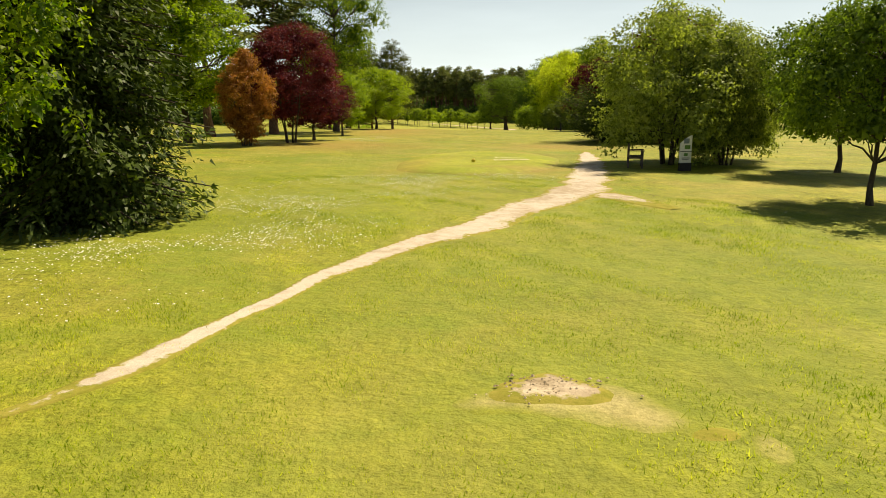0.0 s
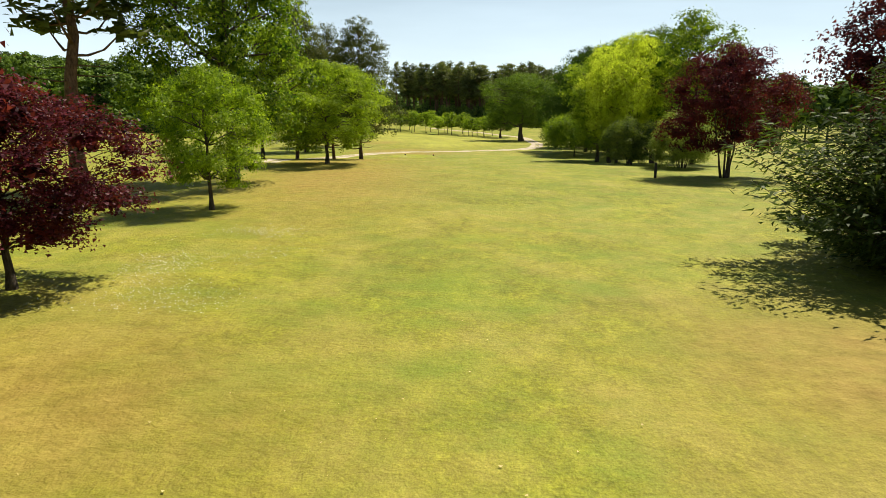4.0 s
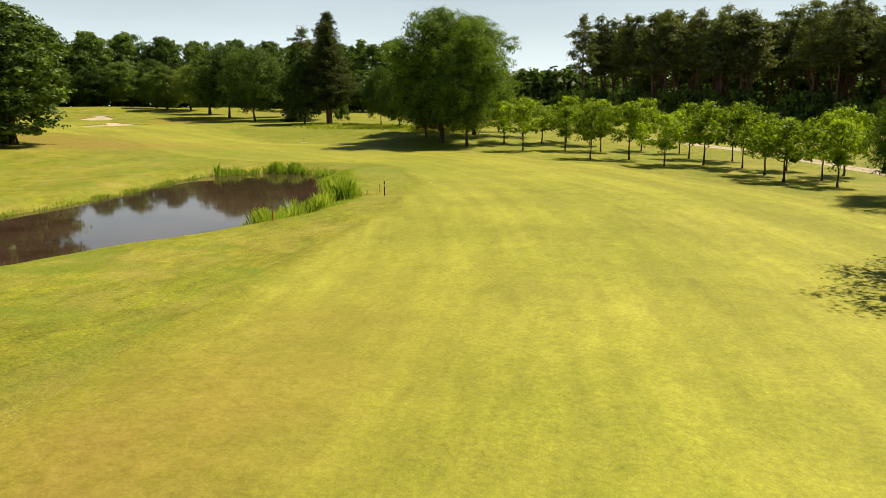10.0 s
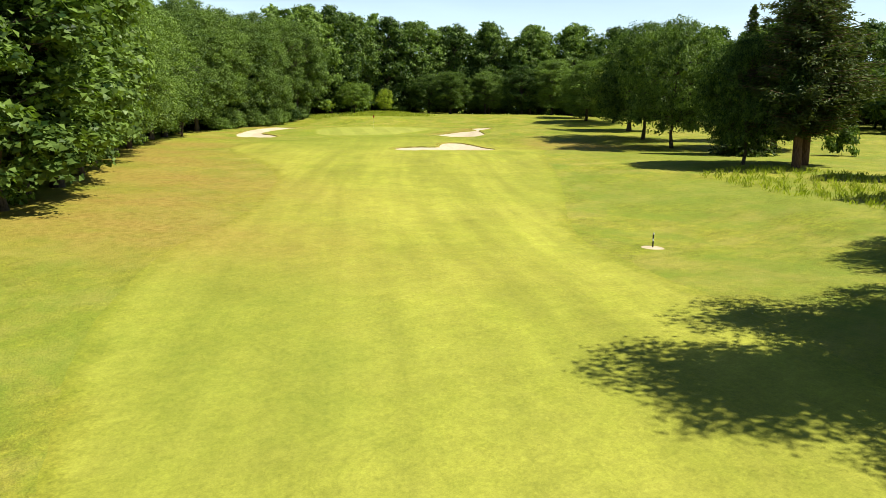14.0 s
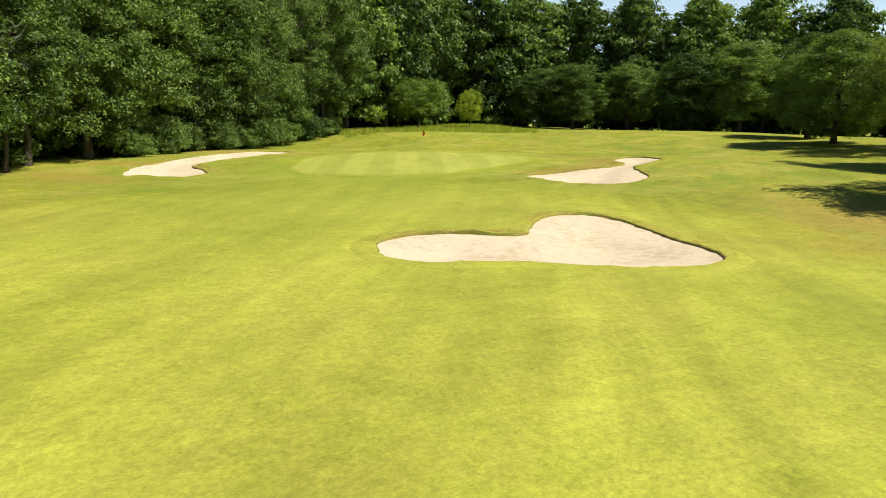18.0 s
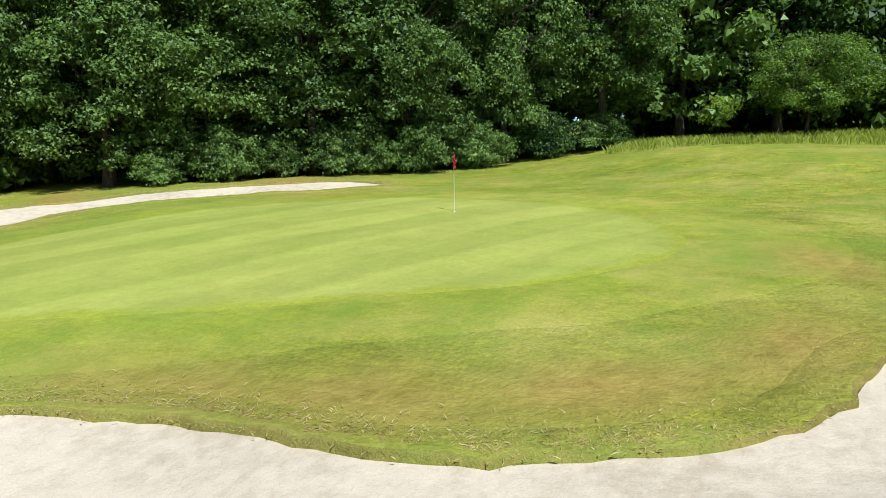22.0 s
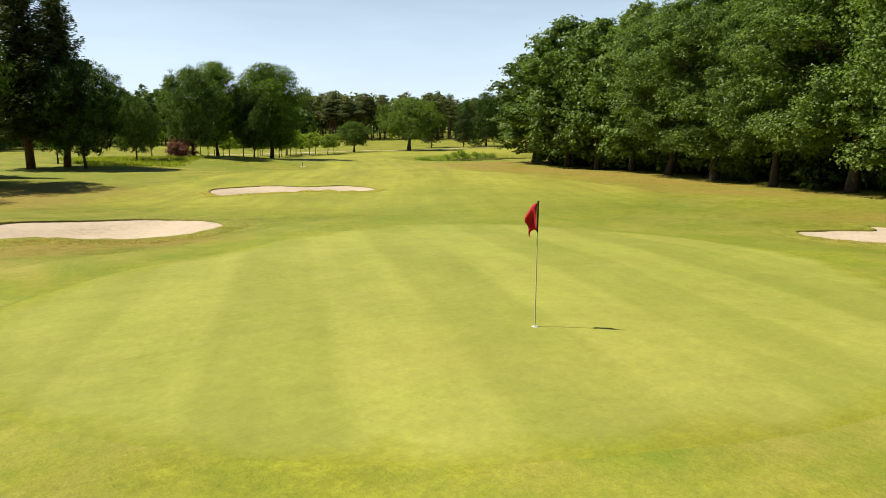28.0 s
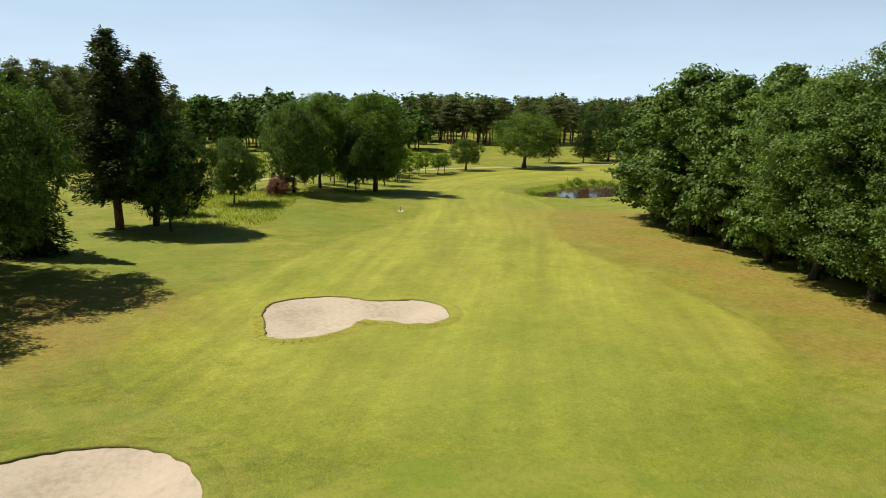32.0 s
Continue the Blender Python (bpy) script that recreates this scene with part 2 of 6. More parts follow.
def sand_material(name, base, shade, edge=False):
    g = Mat(name, 0.95, 0.08)
    broad, mid, grit = g.noise(0.35, 3), g.noise(3.2, 5, 0.65), g.noise(38, 3, 0.7)
    t = g.math("ADD", g.math("MULTIPLY", broad, 0.45), g.math("MULTIPLY", mid, 0.55))
    c = g.ramp(t, [(0.36, shade), (0.52, base), (0.7, tuple(min(1, v * 1.1) for v in base))])
    c = g.mix(0.25, c, g.ramp(grit, [(0.35, 0.6), (0.65, 1.15)]), "MULTIPLY")
    if edge:  # worn turf eats into the edges of a track
        e = g.math("ADD", g.math("MULTIPLY", g.attr("edge"), 0.62), g.math("MULTIPLY_ADD", g.math("ADD", g.math("MULTIPLY", g.noise(1.6, 5, 0.7), 0.6), g.math("MULTIPLY", g.noise(11, 3), 0.4)), 1.7, -0.5))
        turf = g.ramp(g.noise(6, 4, 0.7), [(0.3, (0.19, 0.195, 0.025)), (0.7, (0.33, 0.28, 0.06))])
        c = g.mix(g.ramp(e, [(0.60, 0.0), (0.76, 1.0)]), c, turf)
    g.colour(c)
    g.bump(g.math("ADD", g.math("MULTIPLY", mid, 1.0), g.math("MULTIPLY", grit, 0.25)), 0.5, 0.06)
    return g.m


ROUGH_TONES = ((0.345, 0.295, 0.038), (0.25, 0.255, 0.022), (0.16, 0.195, 0.016))
COLLAR_TONES = ((0.325, 0.31, 0.032), (0.275, 0.285, 0.023), (0.22, 0.25, 0.018))
ROUGH = grass_material("rough_turf", *ROUGH_TONES, 1.0, 0.62, None, 0.9, mottle=0.95)
ROUGH = ROUGH.m
FAIR = grass_material("fairway_turf", (0.355, 0.335, 0.05), (0.31, 0.308, 0.038), (0.245, 0.268, 0.026), 0.8, 0.32, (None, 4.5, 0.10), 0.45, ROUGH_TONES, wisps=0.1, mottle=0.4).m
GREEN = grass_material("green_turf", (0.34, 0.335, 0.066), (0.295, 0.308, 0.052), (0.25, 0.28, 0.040), 0.7, 0.14, (radians(-22), 1.9, 0.16), 0.12, COLLAR_TONES, 0.28, wisps=0.15, mottle=0.2).m
COLLAR = grass_material("collar_turf", *COLLAR_TONES, 1.0, 0.28, None, 0.35, ROUGH_TONES).m
TEE = grass_material("tee_turf", (0.35, 0.335, 0.03), (0.275, 0.30, 0.02), (0.215, 0.26, 0.016), 1.0, 0.3, None, 0.3, ((0.38, 0.29, 0.085), (0.24, 0.215, 0.03), (0.12, 0.15, 0.012)), wisps=0.3).m
LIP = grass_material("lip_turf", (0.34, 0.24, 0.07), (0.21, 0.175, 0.035), (0.11, 0.105, 0.018), 2.5, 0.6, None, 0.8).m
SAND = sand_material("bunker_sand", (0.55, 0.45, 0.315), (0.43, 0.345, 0.23))
TRACK = sand_material("track_sand", (0.54, 0.465, 0.36), (0.38, 0.30, 0.2), True)
SOIL = sand_material("crumbled_soil", (0.56, 0.46, 0.32), (0.27, 0.205, 0.125), True)
STRAW = grass_material("straw_turf", (0.62, 0.49, 0.27), (0.52, 0.395, 0.19), (0.38, 0.29, 0.1), 1.5, 0.45, None, 0.5, ROUGH_TONES, wisps=0.0).m
BARK = bark_material("bark", (0.035, 0.028, 0.02), (0.13, 0.10, 0.075))
PINEBARK = bark_material("pine_bark", (0.07, 0.04, 0.028), (0.24, 0.14, 0.09))
DEADWOOD = bark_material("dead_wood", (0.16, 0.14, 0.12), (0.36, 0.32, 0.28))
OAKLEAF = leaf_material("oak_leaf", (0.017, 0.042, 0.009), (0.20, 0.285, 0.06), 0.28, vary=0.6)
OAKDEEP = leaf_material("old_oak_leaf", (0.015, 0.04, 0.007), (0.22, 0.31, 0.045), 0.36, vary=0.2)
BENDLEAF = leaf_material("bend_oak_leaf", (0.022, 0.055, 0.009), (0.27, 0.37, 0.06), 0.42, vary=0.3)
FIRLEAF = leaf_material("fir_needle", (0.022, 0.038, 0.012), (0.125, 0.15, 0.05), 0.22)
LIMELEAF = leaf_material("lime_leaf", (0.045, 0.10, 0.009), (0.36, 0.45, 0.04), 0.55)
YELLOWLEAF = leaf_material("golden_leaf", (0.12, 0.18, 0.02), (0.54, 0.56, 0.1), 0.68)
MIDLEAF = leaf_material("ash_leaf", (0.034, 0.076, 0.009), (0.33, 0.41, 0.045), 0.55)
DARKLEAF = leaf_material("dark_leaf", (0.010, 0.028, 0.005), (0.085, 0.145, 0.02), 0.28)
GREYLEAF = leaf_material("grey_leaf", (0.024, 0.05, 0.01), (0.33, 0.38, 0.1), 0.4)
PLUMLEAF = leaf_material("plum_leaf", (0.012, 0.004, 0.008), (0.145, 0.022, 0.036), 0.4)
RUSTLEAF = leaf_material("rust_leaf", (0.20, 0.085, 0.025), (0.62, 0.27, 0.085), 0.45)
PINKLEAF = leaf_material("pink_leaf", (0.10, 0.04, 0.03), (0.34, 0.15, 0.12), 0.3)
SPRUCELEAF = leaf_material("spruce_needle", (0.006, 0.015, 0.004), (0.10, 0.145, 0.03), 0.16)
PINELEAF = leaf_material("pine_needle", (0.04, 0.054, 0.016), (0.19, 0.2, 0.064), 0.28)
DARKPINE = leaf_material("crooked_pine_needle", (0.018, 0.023, 0.007), (0.085, 0.092, 0.03), 0.2)
OLDPINE = leaf_material("scots_needle", (0.06, 0.075, 0.03), (0.21, 0.23, 0.085), 0.35)
YEWLEAF = leaf_material("yew_needle", (0.022, 0.042, 0.009), (0.145, 0.19, 0.042), 0.3)
REEDLEAF = leaf_material("reed_leaf", (0.17, 0.25, 0.035), (0.46, 0.51, 0.13), 0.5)
BLADE = leaf_material("grass_blade", (0.20, 0.245, 0.025), (0.42, 0.43, 0.08), 0.45)

# ---- ground ----
HILLS_A = [(-2, -58, -.65), (0, -45, -.45), (3, -38, -.3), (-11, -18, -.1), (5, -23, -.35), (-9, 20, .1), (11, 12, .1), (-4, 48, -.9), (14, 56, -1.3), (-17, 72, -1.1), (14, 80, -1.4), (15, 116, -1.7), (7, 147, -1.8), (-5, 160, -1.5), (-18, 124, -1.2), (-25, 113, -1.4), (-38, 140, -1.2)]
HILLS_B = [(-20, 162, -1.0), (-27, 178, .1), (-49, 173, -.9), (-42, 186, .5), (-59, 205, .8), (-97, 200, .5), (-97, 187, .7), (-101, 194, .9), (-113, 203, 1.5), (-109, 206, 1.0), (-124, 183, 0.9), (-126, 180, 1.2), (-134, 203, 2.2), (-134, 194, 2.0), (-145, 195, 1.9), (-114, 214, 3.0), (-117, 210.5, 1.7)]
HILLS_C = [(-158, 214, 3.9), (-178, 235, 4.4), (-150, 248, 4.1), (-120, 255, 3.6), (-102, 160, .7), (-76, 150, .2), (60, 120, -1.7), (60, 0, -.3), (-60, 0, -.3), (60, 200, -1.2), (-150, 165, 2), (-195, 215, 4.4), (-90, 250, 2)]
HILLS = HILLS_A + HILLS_B + HILLS_C
MOUNDS = [(-117.2, 206.3, 2.6, -0.22), (-113.6, 203.6, 4.5, 0.04), (-99.8, 196.6, 3.6, 0.34), (-118.3, 213.3, 3.6, -0.24), (-133.5, 178.5, 3.4, 0.22), (-139.5, 183.5, 3.6, 0.25), (-145.0, 188.5, 3.6, 0.22)]
WATER = -1.78
POND = [(-28.3, 136.8), (-29.5, 139.2), (-31.5, 140.7), (-34.5, 141), (-37.5, 138.6), (-39, 135.5), (-38.5, 131), (-37.5, 126), (-37, 121), (-37, 116), (-37.5, 110), (-37, 104), (-34, 100), (-30, 100.5), (-27.5, 104), (-26, 108), (-24.5, 111.5), (-22.9, 115), (-21.6, 118.5), (-21.8, 121.5), (-23.3, 125.5), (-25.2, 130), (-27.4, 134)]
BUNKER_A = [(-96.5, 186.4), (-97.6, 186.8), (-98.5, 187.9), (-98.8, 189.2), (-98.2, 190.5), (-97.2, 191.6), (-97.0, 192.4), (-97.9, 193.2), (-99.0, 194.3), (-99.7, 195.8), (-99.4, 197.2), (-98.2, 198.0), (-96.4, 197.9), (-94.2, 197.5), (-92.4, 197.2), (-91.1, 196.5), (-90.4, 195.4), (-90.3, 194.0), (-90.7, 192.5), (-91.5, 191.3), (-92.5, 190.3), (-93.1, 189.0), (-93.4, 187.7), (-94.2, 186.7), (-95.3, 186.3)]
BUNKER_B = [(-114.6, 203.0), (-113.1, 203.05), (-111.6, 203.4), (-110.3, 204.2), (-109.45, 205.4), (-109.15, 207.2), (-109.5, 208.8), (-110.4, 209.95), (-111.8, 210.5), (-113.4, 211.2), (-114.6, 212.6), (-115.8, 214.6), (-117.2, 216.6), (-118.9, 218.4), (-120.8, 219.6), (-122.4, 219.8), (-123.2, 218.8), (-123.0, 217.6), (-122.5, 216.5), (-121.75, 215.85), (-120.75, 215.45), (-119.5, 215.1), (-118.6, 214.5), (-117.7, 213.7), (-117.0, 212.5), (-116.45, 211.3), (-116.25, 209.9), (-116.4, 208.4), (-116.45, 206.9), (-116.2, 205.4), (-115.7, 204.3), (-115.1, 203.5)]
BUNKER_C = [(-128.0, 180.2), (-126.8, 181.5), (-126.3, 183.1), (-127.4, 184.3), (-128.2, 184.6), (-130.4, 184.5), (-132.2, 184.1), (-133.8, 184.4), (-135.2, 186.2), (-136.6, 188.4), (-138.4, 190.2), (-140.2, 192.2), (-142.2, 193.8), (-144.4, 194.5), (-145.4, 193.6), (-145.4, 191.9), (-143.6, 189.8), (-141.2, 187.3), (-138.4, 184.8), (-136.2, 182.4), (-134.0, 180.8), (-131.2, 179.3), (-128.6, 178.9), (-127.2, 179.4)]


def smooth_loop(pts, step=0.35, wob=0.0, seed=0):
    """A closed outline, rounded by a Catmull-Rom curve and cut into even steps."""
    p = np.array(pts, float)
    out = []
    for k in range(len(p)):
        a, b, c, d = p[k - 1], p[k], p[(k + 1) % len(p)], p[(k + 2) % len(p)]
        n = max(2, int(np.linalg.norm(c - b) / step))
        for t in np.arange(n) / n:
            out.append(0.5 * (2 * b + (c - a) * t + (2 * a - 5 * b + 4 * c - d) * t * t + (3 * b - a - 3 * c + d) * t ** 3))
    out = np.array(out)
    if wob:
        rng = np.random.default_rng(seed)
        j = rng.normal(0, wob, out.shape)
        out += (j + np.roll(j, 1, 0) + np.roll(j, -1, 0)) / 1.8
    return out


def signed(x, y, loop):
    """Distance to an outline, positive inside."""
    best, odd = np.full(x.shape, 1e9), np.zeros(x.shape, bool)
    q = np.roll(loop, -1, 0)
    for (ax, ay), (bx, by) in zip(loop, q):
        dx, dy = bx - ax, by - ay
        t = np.clip(((x - ax) * dx + (y - ay) * dy) / (dx * dx + dy * dy + 1e-9), 0, 1)
        best = np.minimum(best, np.hypot(x - ax - t * dx, y - ay - t * dy))
        odd ^= ((ay > y) != (by > y)) & (x < (bx - ax) * (y - ay) / (by - ay + 1e-12) + ax)
    return np.where(odd, best, -best)


POND_LOOP = smooth_loop(POND, 0.8)


def height(x, y):
    """The ground's height; x and y may be arrays."""
    x, y = np.asarray(x, float), np.asarray(y, float)
    s, w = np.zeros(x.shape), np.zeros(x.shape)
    for a, b, h in HILLS:
        k = 1 / (0.25 + ((x - a) ** 2 + (y - b) ** 2) / 196.0) ** 1.7
        s += k * h
        w += k
    h = s / w + 0.035 * np.sin(x * 0.9 + 1.3 * np.sin(y * 0.37)) * np.sin(y * 0.8 + 1.1 * np.sin(x * 0.29))
    for a, b, r, up in MOUNDS:
        h = h + up * np.exp(-((x - a) ** 2 + (y - b) ** 2) / r ** 2)
    near = (x > -46) & (x < -14) & (y > 93) & (y < 148)
    if near.any():
        d = signed(x[near] if x.ndim else x[None], y[near] if y.ndim else y[None], POND_LOOP)
        hn = h[near] if x.ndim else h[None]
        t = np.clip((d + 2.4) / 2.4, 0, 1)
        t = t * t * (3 - 2 * t)
        hn = hn * (1 - t) + (WATER - 0.12) * t - 0.9 * np.clip(d / 2.5, 0, 1)
        if x.ndim:
            h[near] = hn
        else:
            h = hn[0]
    return h


def spot(x, y):
    return float(height(np.array([x]), np.array([y]))[0])


def mesh_of(name, verts, faces, smooth=True):
    """A mesh from arrays; the faces all have the same number of corners."""
    verts, faces = np.asarray(verts, np.float32), np.asarray(faces, np.int32)
    me = bpy.data.meshes.new(name)
    n = faces.shape[1]
    me.vertices.add(len(verts))
    me.vertices.foreach_set("co", verts.ravel())
    me.loops.add(faces.size)
    me.loops.foreach_set("vertex_index", faces.ravel())
    me.polygons.add(len(faces))
    me.polygons.foreach_set("loop_start", np.arange(0, faces.size, n, dtype=np.int32))
    me.update(calc_edges=True)
    me.polygons.foreach_set("use_smooth", np.full(len(faces), smooth))
    me.validate()
    return me


def float_attribute(me, name, values):
    me.attributes.new(name, "FLOAT", "POINT").data.foreach_set("value", np.asarray(values, np.float32))


def put(name, me, material, parent=None, label="", kind=""):
    ob = new(name, me)
    if material and not me.materials:
        me.materials.append(material)
    if parent:
        ob.parent = parent
    return tagged(ob, label, kind=kind)


def part(name, bm, material, parent, label=""):
    """Links a bmesh as one mesh object under a thing or a part."""
    me = bpy.data.meshes.new(name)
    bm.to_mesh(me)
    bm.free()
    return put(name, me, material, parent, label)


def axis(lo, hi, step, far, fine=None):
    core = np.arange(lo, hi + step, step)
    grow, d = [], step
    while (sum(grow) if grow else 0) < far:
        d *= 1.22
        grow.append(d)
    g = np.cumsum(grow)
    if fine:
        core = np.concatenate([core[core < fine[0]], np.arange(fine[0], fine[1], step / 2), core[core > fine[1]]])
    return np.concatenate([(lo - g)[::-1], core, core[-1] + g])


def blob(x, y, spots):
    m = np.zeros(x.shape)
    for cx, cy, rx, ry, a in spots:
        c, s = math.cos(a), math.sin(a)
        u, v = (x - cx) * c + (y - cy) * s, -(x - cx) * s + (y - cy) * c
        m = np.maximum(m, np.exp(-((u / rx) ** 2 + (v / ry) ** 2)))
    return m


BUNKERS = [smooth_loop(b, 0.3, 0.025, n) for n, b in enumerate((BUNKER_A, BUNKER_B, BUNKER_C))]
gx, gy = np.meshgrid(axis(-182, 40, 1.1, 2600, (-149, -88)), axis(-68, 258, 1.1, 2600, (177, 222)), indexing="ij")
gz = height(gx.ravel(), gy.ravel())
fx, fy = gx.ravel(), gy.ravel()
for loop in BUNKERS:
    lo, hi = loop.min(0) - 1, loop.max(0) + 1
    k = np.where((fx > lo[0]) & (fx < hi[0]) & (fy > lo[1]) & (fy < hi[1]))[0]
    gz[k] -= np.where(signed(fx[k], fy[k], loop) > 0.02, 0.9, 0)
nx, ny = gx.shape
ids = np.arange(nx * ny).reshape(nx, ny)
quads = np.stack([ids[:-1, :-1], ids[1:, :-1], ids[1:, 1:], ids[:-1, 1:]], -1).reshape(-1, 4)
ground_mesh = mesh_of("ground", np.stack([fx, fy, gz], 1), quads)
DRY = [(-3.0, -38.2, 0.9, 3.0, -0.2), (0.5, -28.6, 2.6, 0.6, 0), (2.3, -30.2, 1.8, 0.9, -0.4), (1, -40, 2, 0.8, 0), (-7.5, 12, 5.5, 17, 0.05), (-8, 32, 4, 10, 0), (-9, 57, 5, 4, 0.5), (-6, 62, 7, 6, 0.5), (-4.5, 54.5, 5, 4, 0.6), (-11, 92, 3, 10, 0), (-62, 150.5, 13, 5.2, 0.6), (-69, 153, 8, 5, 0.5), (-80, 157.5, 14, 5.2, 0.35), (-94, 160.5, 13, 4.6, 0.25), (-105, 163, 11, 4.4, 0.35), (-114, 168, 9, 4.0, 0.5), (-117.5, 206.2, 1.0, 2.8, 0.1), (-118.0, 209.4, 1.2, 2.4, 0.2), (-119.2, 212.2, 1.2, 2.4, 0.5), (-121.4, 214.6, 2.2, 1.3, -0.2), (-86, 205, 7, 2.5, 0.6), (-128.3, 215.4, 2.4, 1.0, 0.4), (-135.0, 180.0, 7, 1.6, 0.75), (-8, -22, 5, 6, 0), (6, -19, 4, 4, 0), (-144, 188, 8, 3, 0.8), (-127, 176, 6, 2.5, 0.6), (-10, 24, 4, 4, 0), (-90, 209, 10, 4, 0)]
LUSH = [(-5.2, -36, 1.7, 6, 0.1), (4.6, -33, 1.0, 4, 0), (-1.5, -26.2, 3.5, 1.2, 0), (-118, 190, 20, 14, -0.4), (-45, 150, 12, 7, 0.3), (-21, 139, 6, 9, 0.4), (-52, 186, 14, 8, 0.5), (-30, 170, 12, 10, 0), (-70, 205, 14, 9, 0.4), (-5, -48, 6, 8, 0), (2, -56, 5, 6, 0), (-165, 222, 14, 10, 0), (-134, 188, 10, 5, 0.5), (15, 40, 6, 20, 0), (-17, 60, 6, 14, 0), (-131.5, 213.6, 2.6, 0.8, 0.2), (0, -58, 6, 9, 0), (-8, -50, 4, 8, 0), (-112, 192, 8, 10, 0)]
float_attribute(ground_mesh, "dry", blob(fx, fy, DRY))
float_attribute(ground_mesh, "lush", blob(fx, fy, LUSH))
tagged(put("ground", ground_mesh, ROUGH), "gently rolling rough grass, patchy yellow and green", "ground", kind="structure")


def curve_points(pts, step):
    p = np.array(pts, float)
    p = np.concatenate([[2 * p[0] - p[1]], p, [2 * p[-1] - p[-2]]])
    out = []
    for k in range(1, len(p) - 2):
        a, b, c, d = p[k - 1], p[k], p[k + 1], p[k + 2]
        n = max(2, int(np.linalg.norm((c - b)[:2]) / step))
        for t in np.arange(n) / n:
            out.append(0.5 * (2 * b + (c - a) * t + (2 * a - 5 * b + 4 * c - d) * t * t + (3 * b - a - 3 * c + d) * t ** 3))
    return np.array(out + [p[-2]])


def patch(name, loop, material, lift, step, label, category, sink=None, holes=(), stain=0.7, fade=4.0):
    """A sheet inside an outline that follows the ground."""
    from mathutils.geometry import delaunay_2d_cdt

    lo, hi = loop.min(0), loop.max(0)
    px, py = np.meshgrid(np.arange(lo[0], hi[0], step), np.arange(lo[1], hi[1], step))
    px, py = px.ravel(), py.ravel()
    inside = signed(px, py, loop) > step * 0.45 + 0.1
    t = np.roll(loop, -1, 0) - np.roll(loop, 1, 0)
    inner = loop + np.stack([-t[:, 1], t[:, 0]], 1) / np.linalg.norm(t, axis=1)[:, None] * 0.14
    if signed(inner[:1, 0], inner[:1, 1], loop)[0] < 0:
        inner = 2 * loop - inner
    inner = inner[signed(inner[:, 0], inner[:, 1], loop) > 0.1]
    pts = [Vector(p) for p in loop] + [Vector(p) for p in inner] + [Vector(p) for p in zip(px[inside], py[inside])]
    n = len(loop)
    edges = [(k, (k + 1) % n) for k in range(n)]
    for hole in holes:
        t = np.roll(hole, -1, 0) - np.roll(hole, 1, 0)
        ring = hole + np.stack([-t[:, 1], t[:, 0]], 1) / np.linalg.norm(t, axis=1)[:, None] * 0.5
        if signed(ring[:1, 0], ring[:1, 1], hole)[0] > 0:
            ring = 2 * hole - ring
        ring = ring[(signed(ring[:, 0], ring[:, 1], hole) < -0.45) & (signed(ring[:, 0], ring[:, 1], loop) > 0.3)]
        pts += [Vector(p) for p in ring]
    vs, _, fs, *_ = delaunay_2d_cdt(pts, edges, [], 1, 1e-4)
    xy = np.array([tuple(v) for v in vs])
    deep = np.maximum(signed(xy[:, 0], xy[:, 1], loop), 0)
    z = height(xy[:, 0], xy[:, 1]) + np.where(deep < 0.03, -0.012 if sink is None or sink(np.zeros(1))[0] >= 0 else lift, lift)
    if sink:
        z = z + sink(deep)
    faces = np.array(fs)
    for hole in holes:
        faces = faces[~(signed(xy[:, 0], xy[:, 1], hole) > -0.42)[faces].any(1)]
    a, b, c = (xy[faces[:, k]] for k in range(3))
    flip = np.cross(b - a, c - a) < 0
    faces[flip] = faces[flip][:, ::-1]
    me = mesh_of(name, np.column_stack([xy, z]), faces)
    fade = fade(xy[:, 0], xy[:, 1]) if callable(fade) else fade
    stain = stain + (0.8 - stain) * (1 - np.clip(deep / fade, 0, 1))
    float_attribute(me, "dry", blob(xy[:, 0], xy[:, 1], DRY) * stain)
    float_attribute(me, "lush", blob(xy[:, 0], xy[:, 1], LUSH) * stain)
    float_attribute(me, "inner", np.clip(deep / fade, 0, 1))
    if name == "fairway":
        run, lane = along_middle(xy[:, 0], xy[:, 1])
        float_attribute(me, "run", run)
        float_attribute(me, "lane", lane)
    float_attribute(me, "edge", 1.5 * (1 - np.clip(deep / fade, 0, 1)))
    return tagged(put(name, me, material), label, category, kind="structure")


MIDDLE = [(0, 40), (0, 65), (-0.5, 85), (-3, 105), (-8, 122), (-16, 137), (-28, 149), (-42, 157), (-56, 164), (-75, 174.5), (-95, 187), (-115, 199), (-135, 211)]


def along_middle(x, y):
    """Distance along the middle line of the fairway, and to the side of it."""
    p = curve_points([(a, b, 0) for a, b in MIDDLE], 2.0)[:, :2]
    length = np.concatenate([[0], np.cumsum(np.linalg.norm(np.diff(p, axis=0), axis=1))])
    run, lane, best = np.zeros(x.shape), np.zeros(x.shape), np.full(x.shape, 1e9)
    for k in range(len(p) - 1):
        d = p[k + 1] - p[k]
        t = np.clip(((x - p[k, 0]) * d[0] + (y - p[k, 1]) * d[1]) / (d @ d), 0, 1)
        ex, ey = x - p[k, 0] - t * d[0], y - p[k, 1] - t * d[1]
        far = np.hypot(ex, ey)
        m = far < best
        best = np.where(m, far, best)
        run = np.where(m, length[k] + t * np.sqrt(d @ d), run)
        lane = np.where(m, np.sign(d[0] * ey - d[1] * ex) * far, lane)
    return run, lane


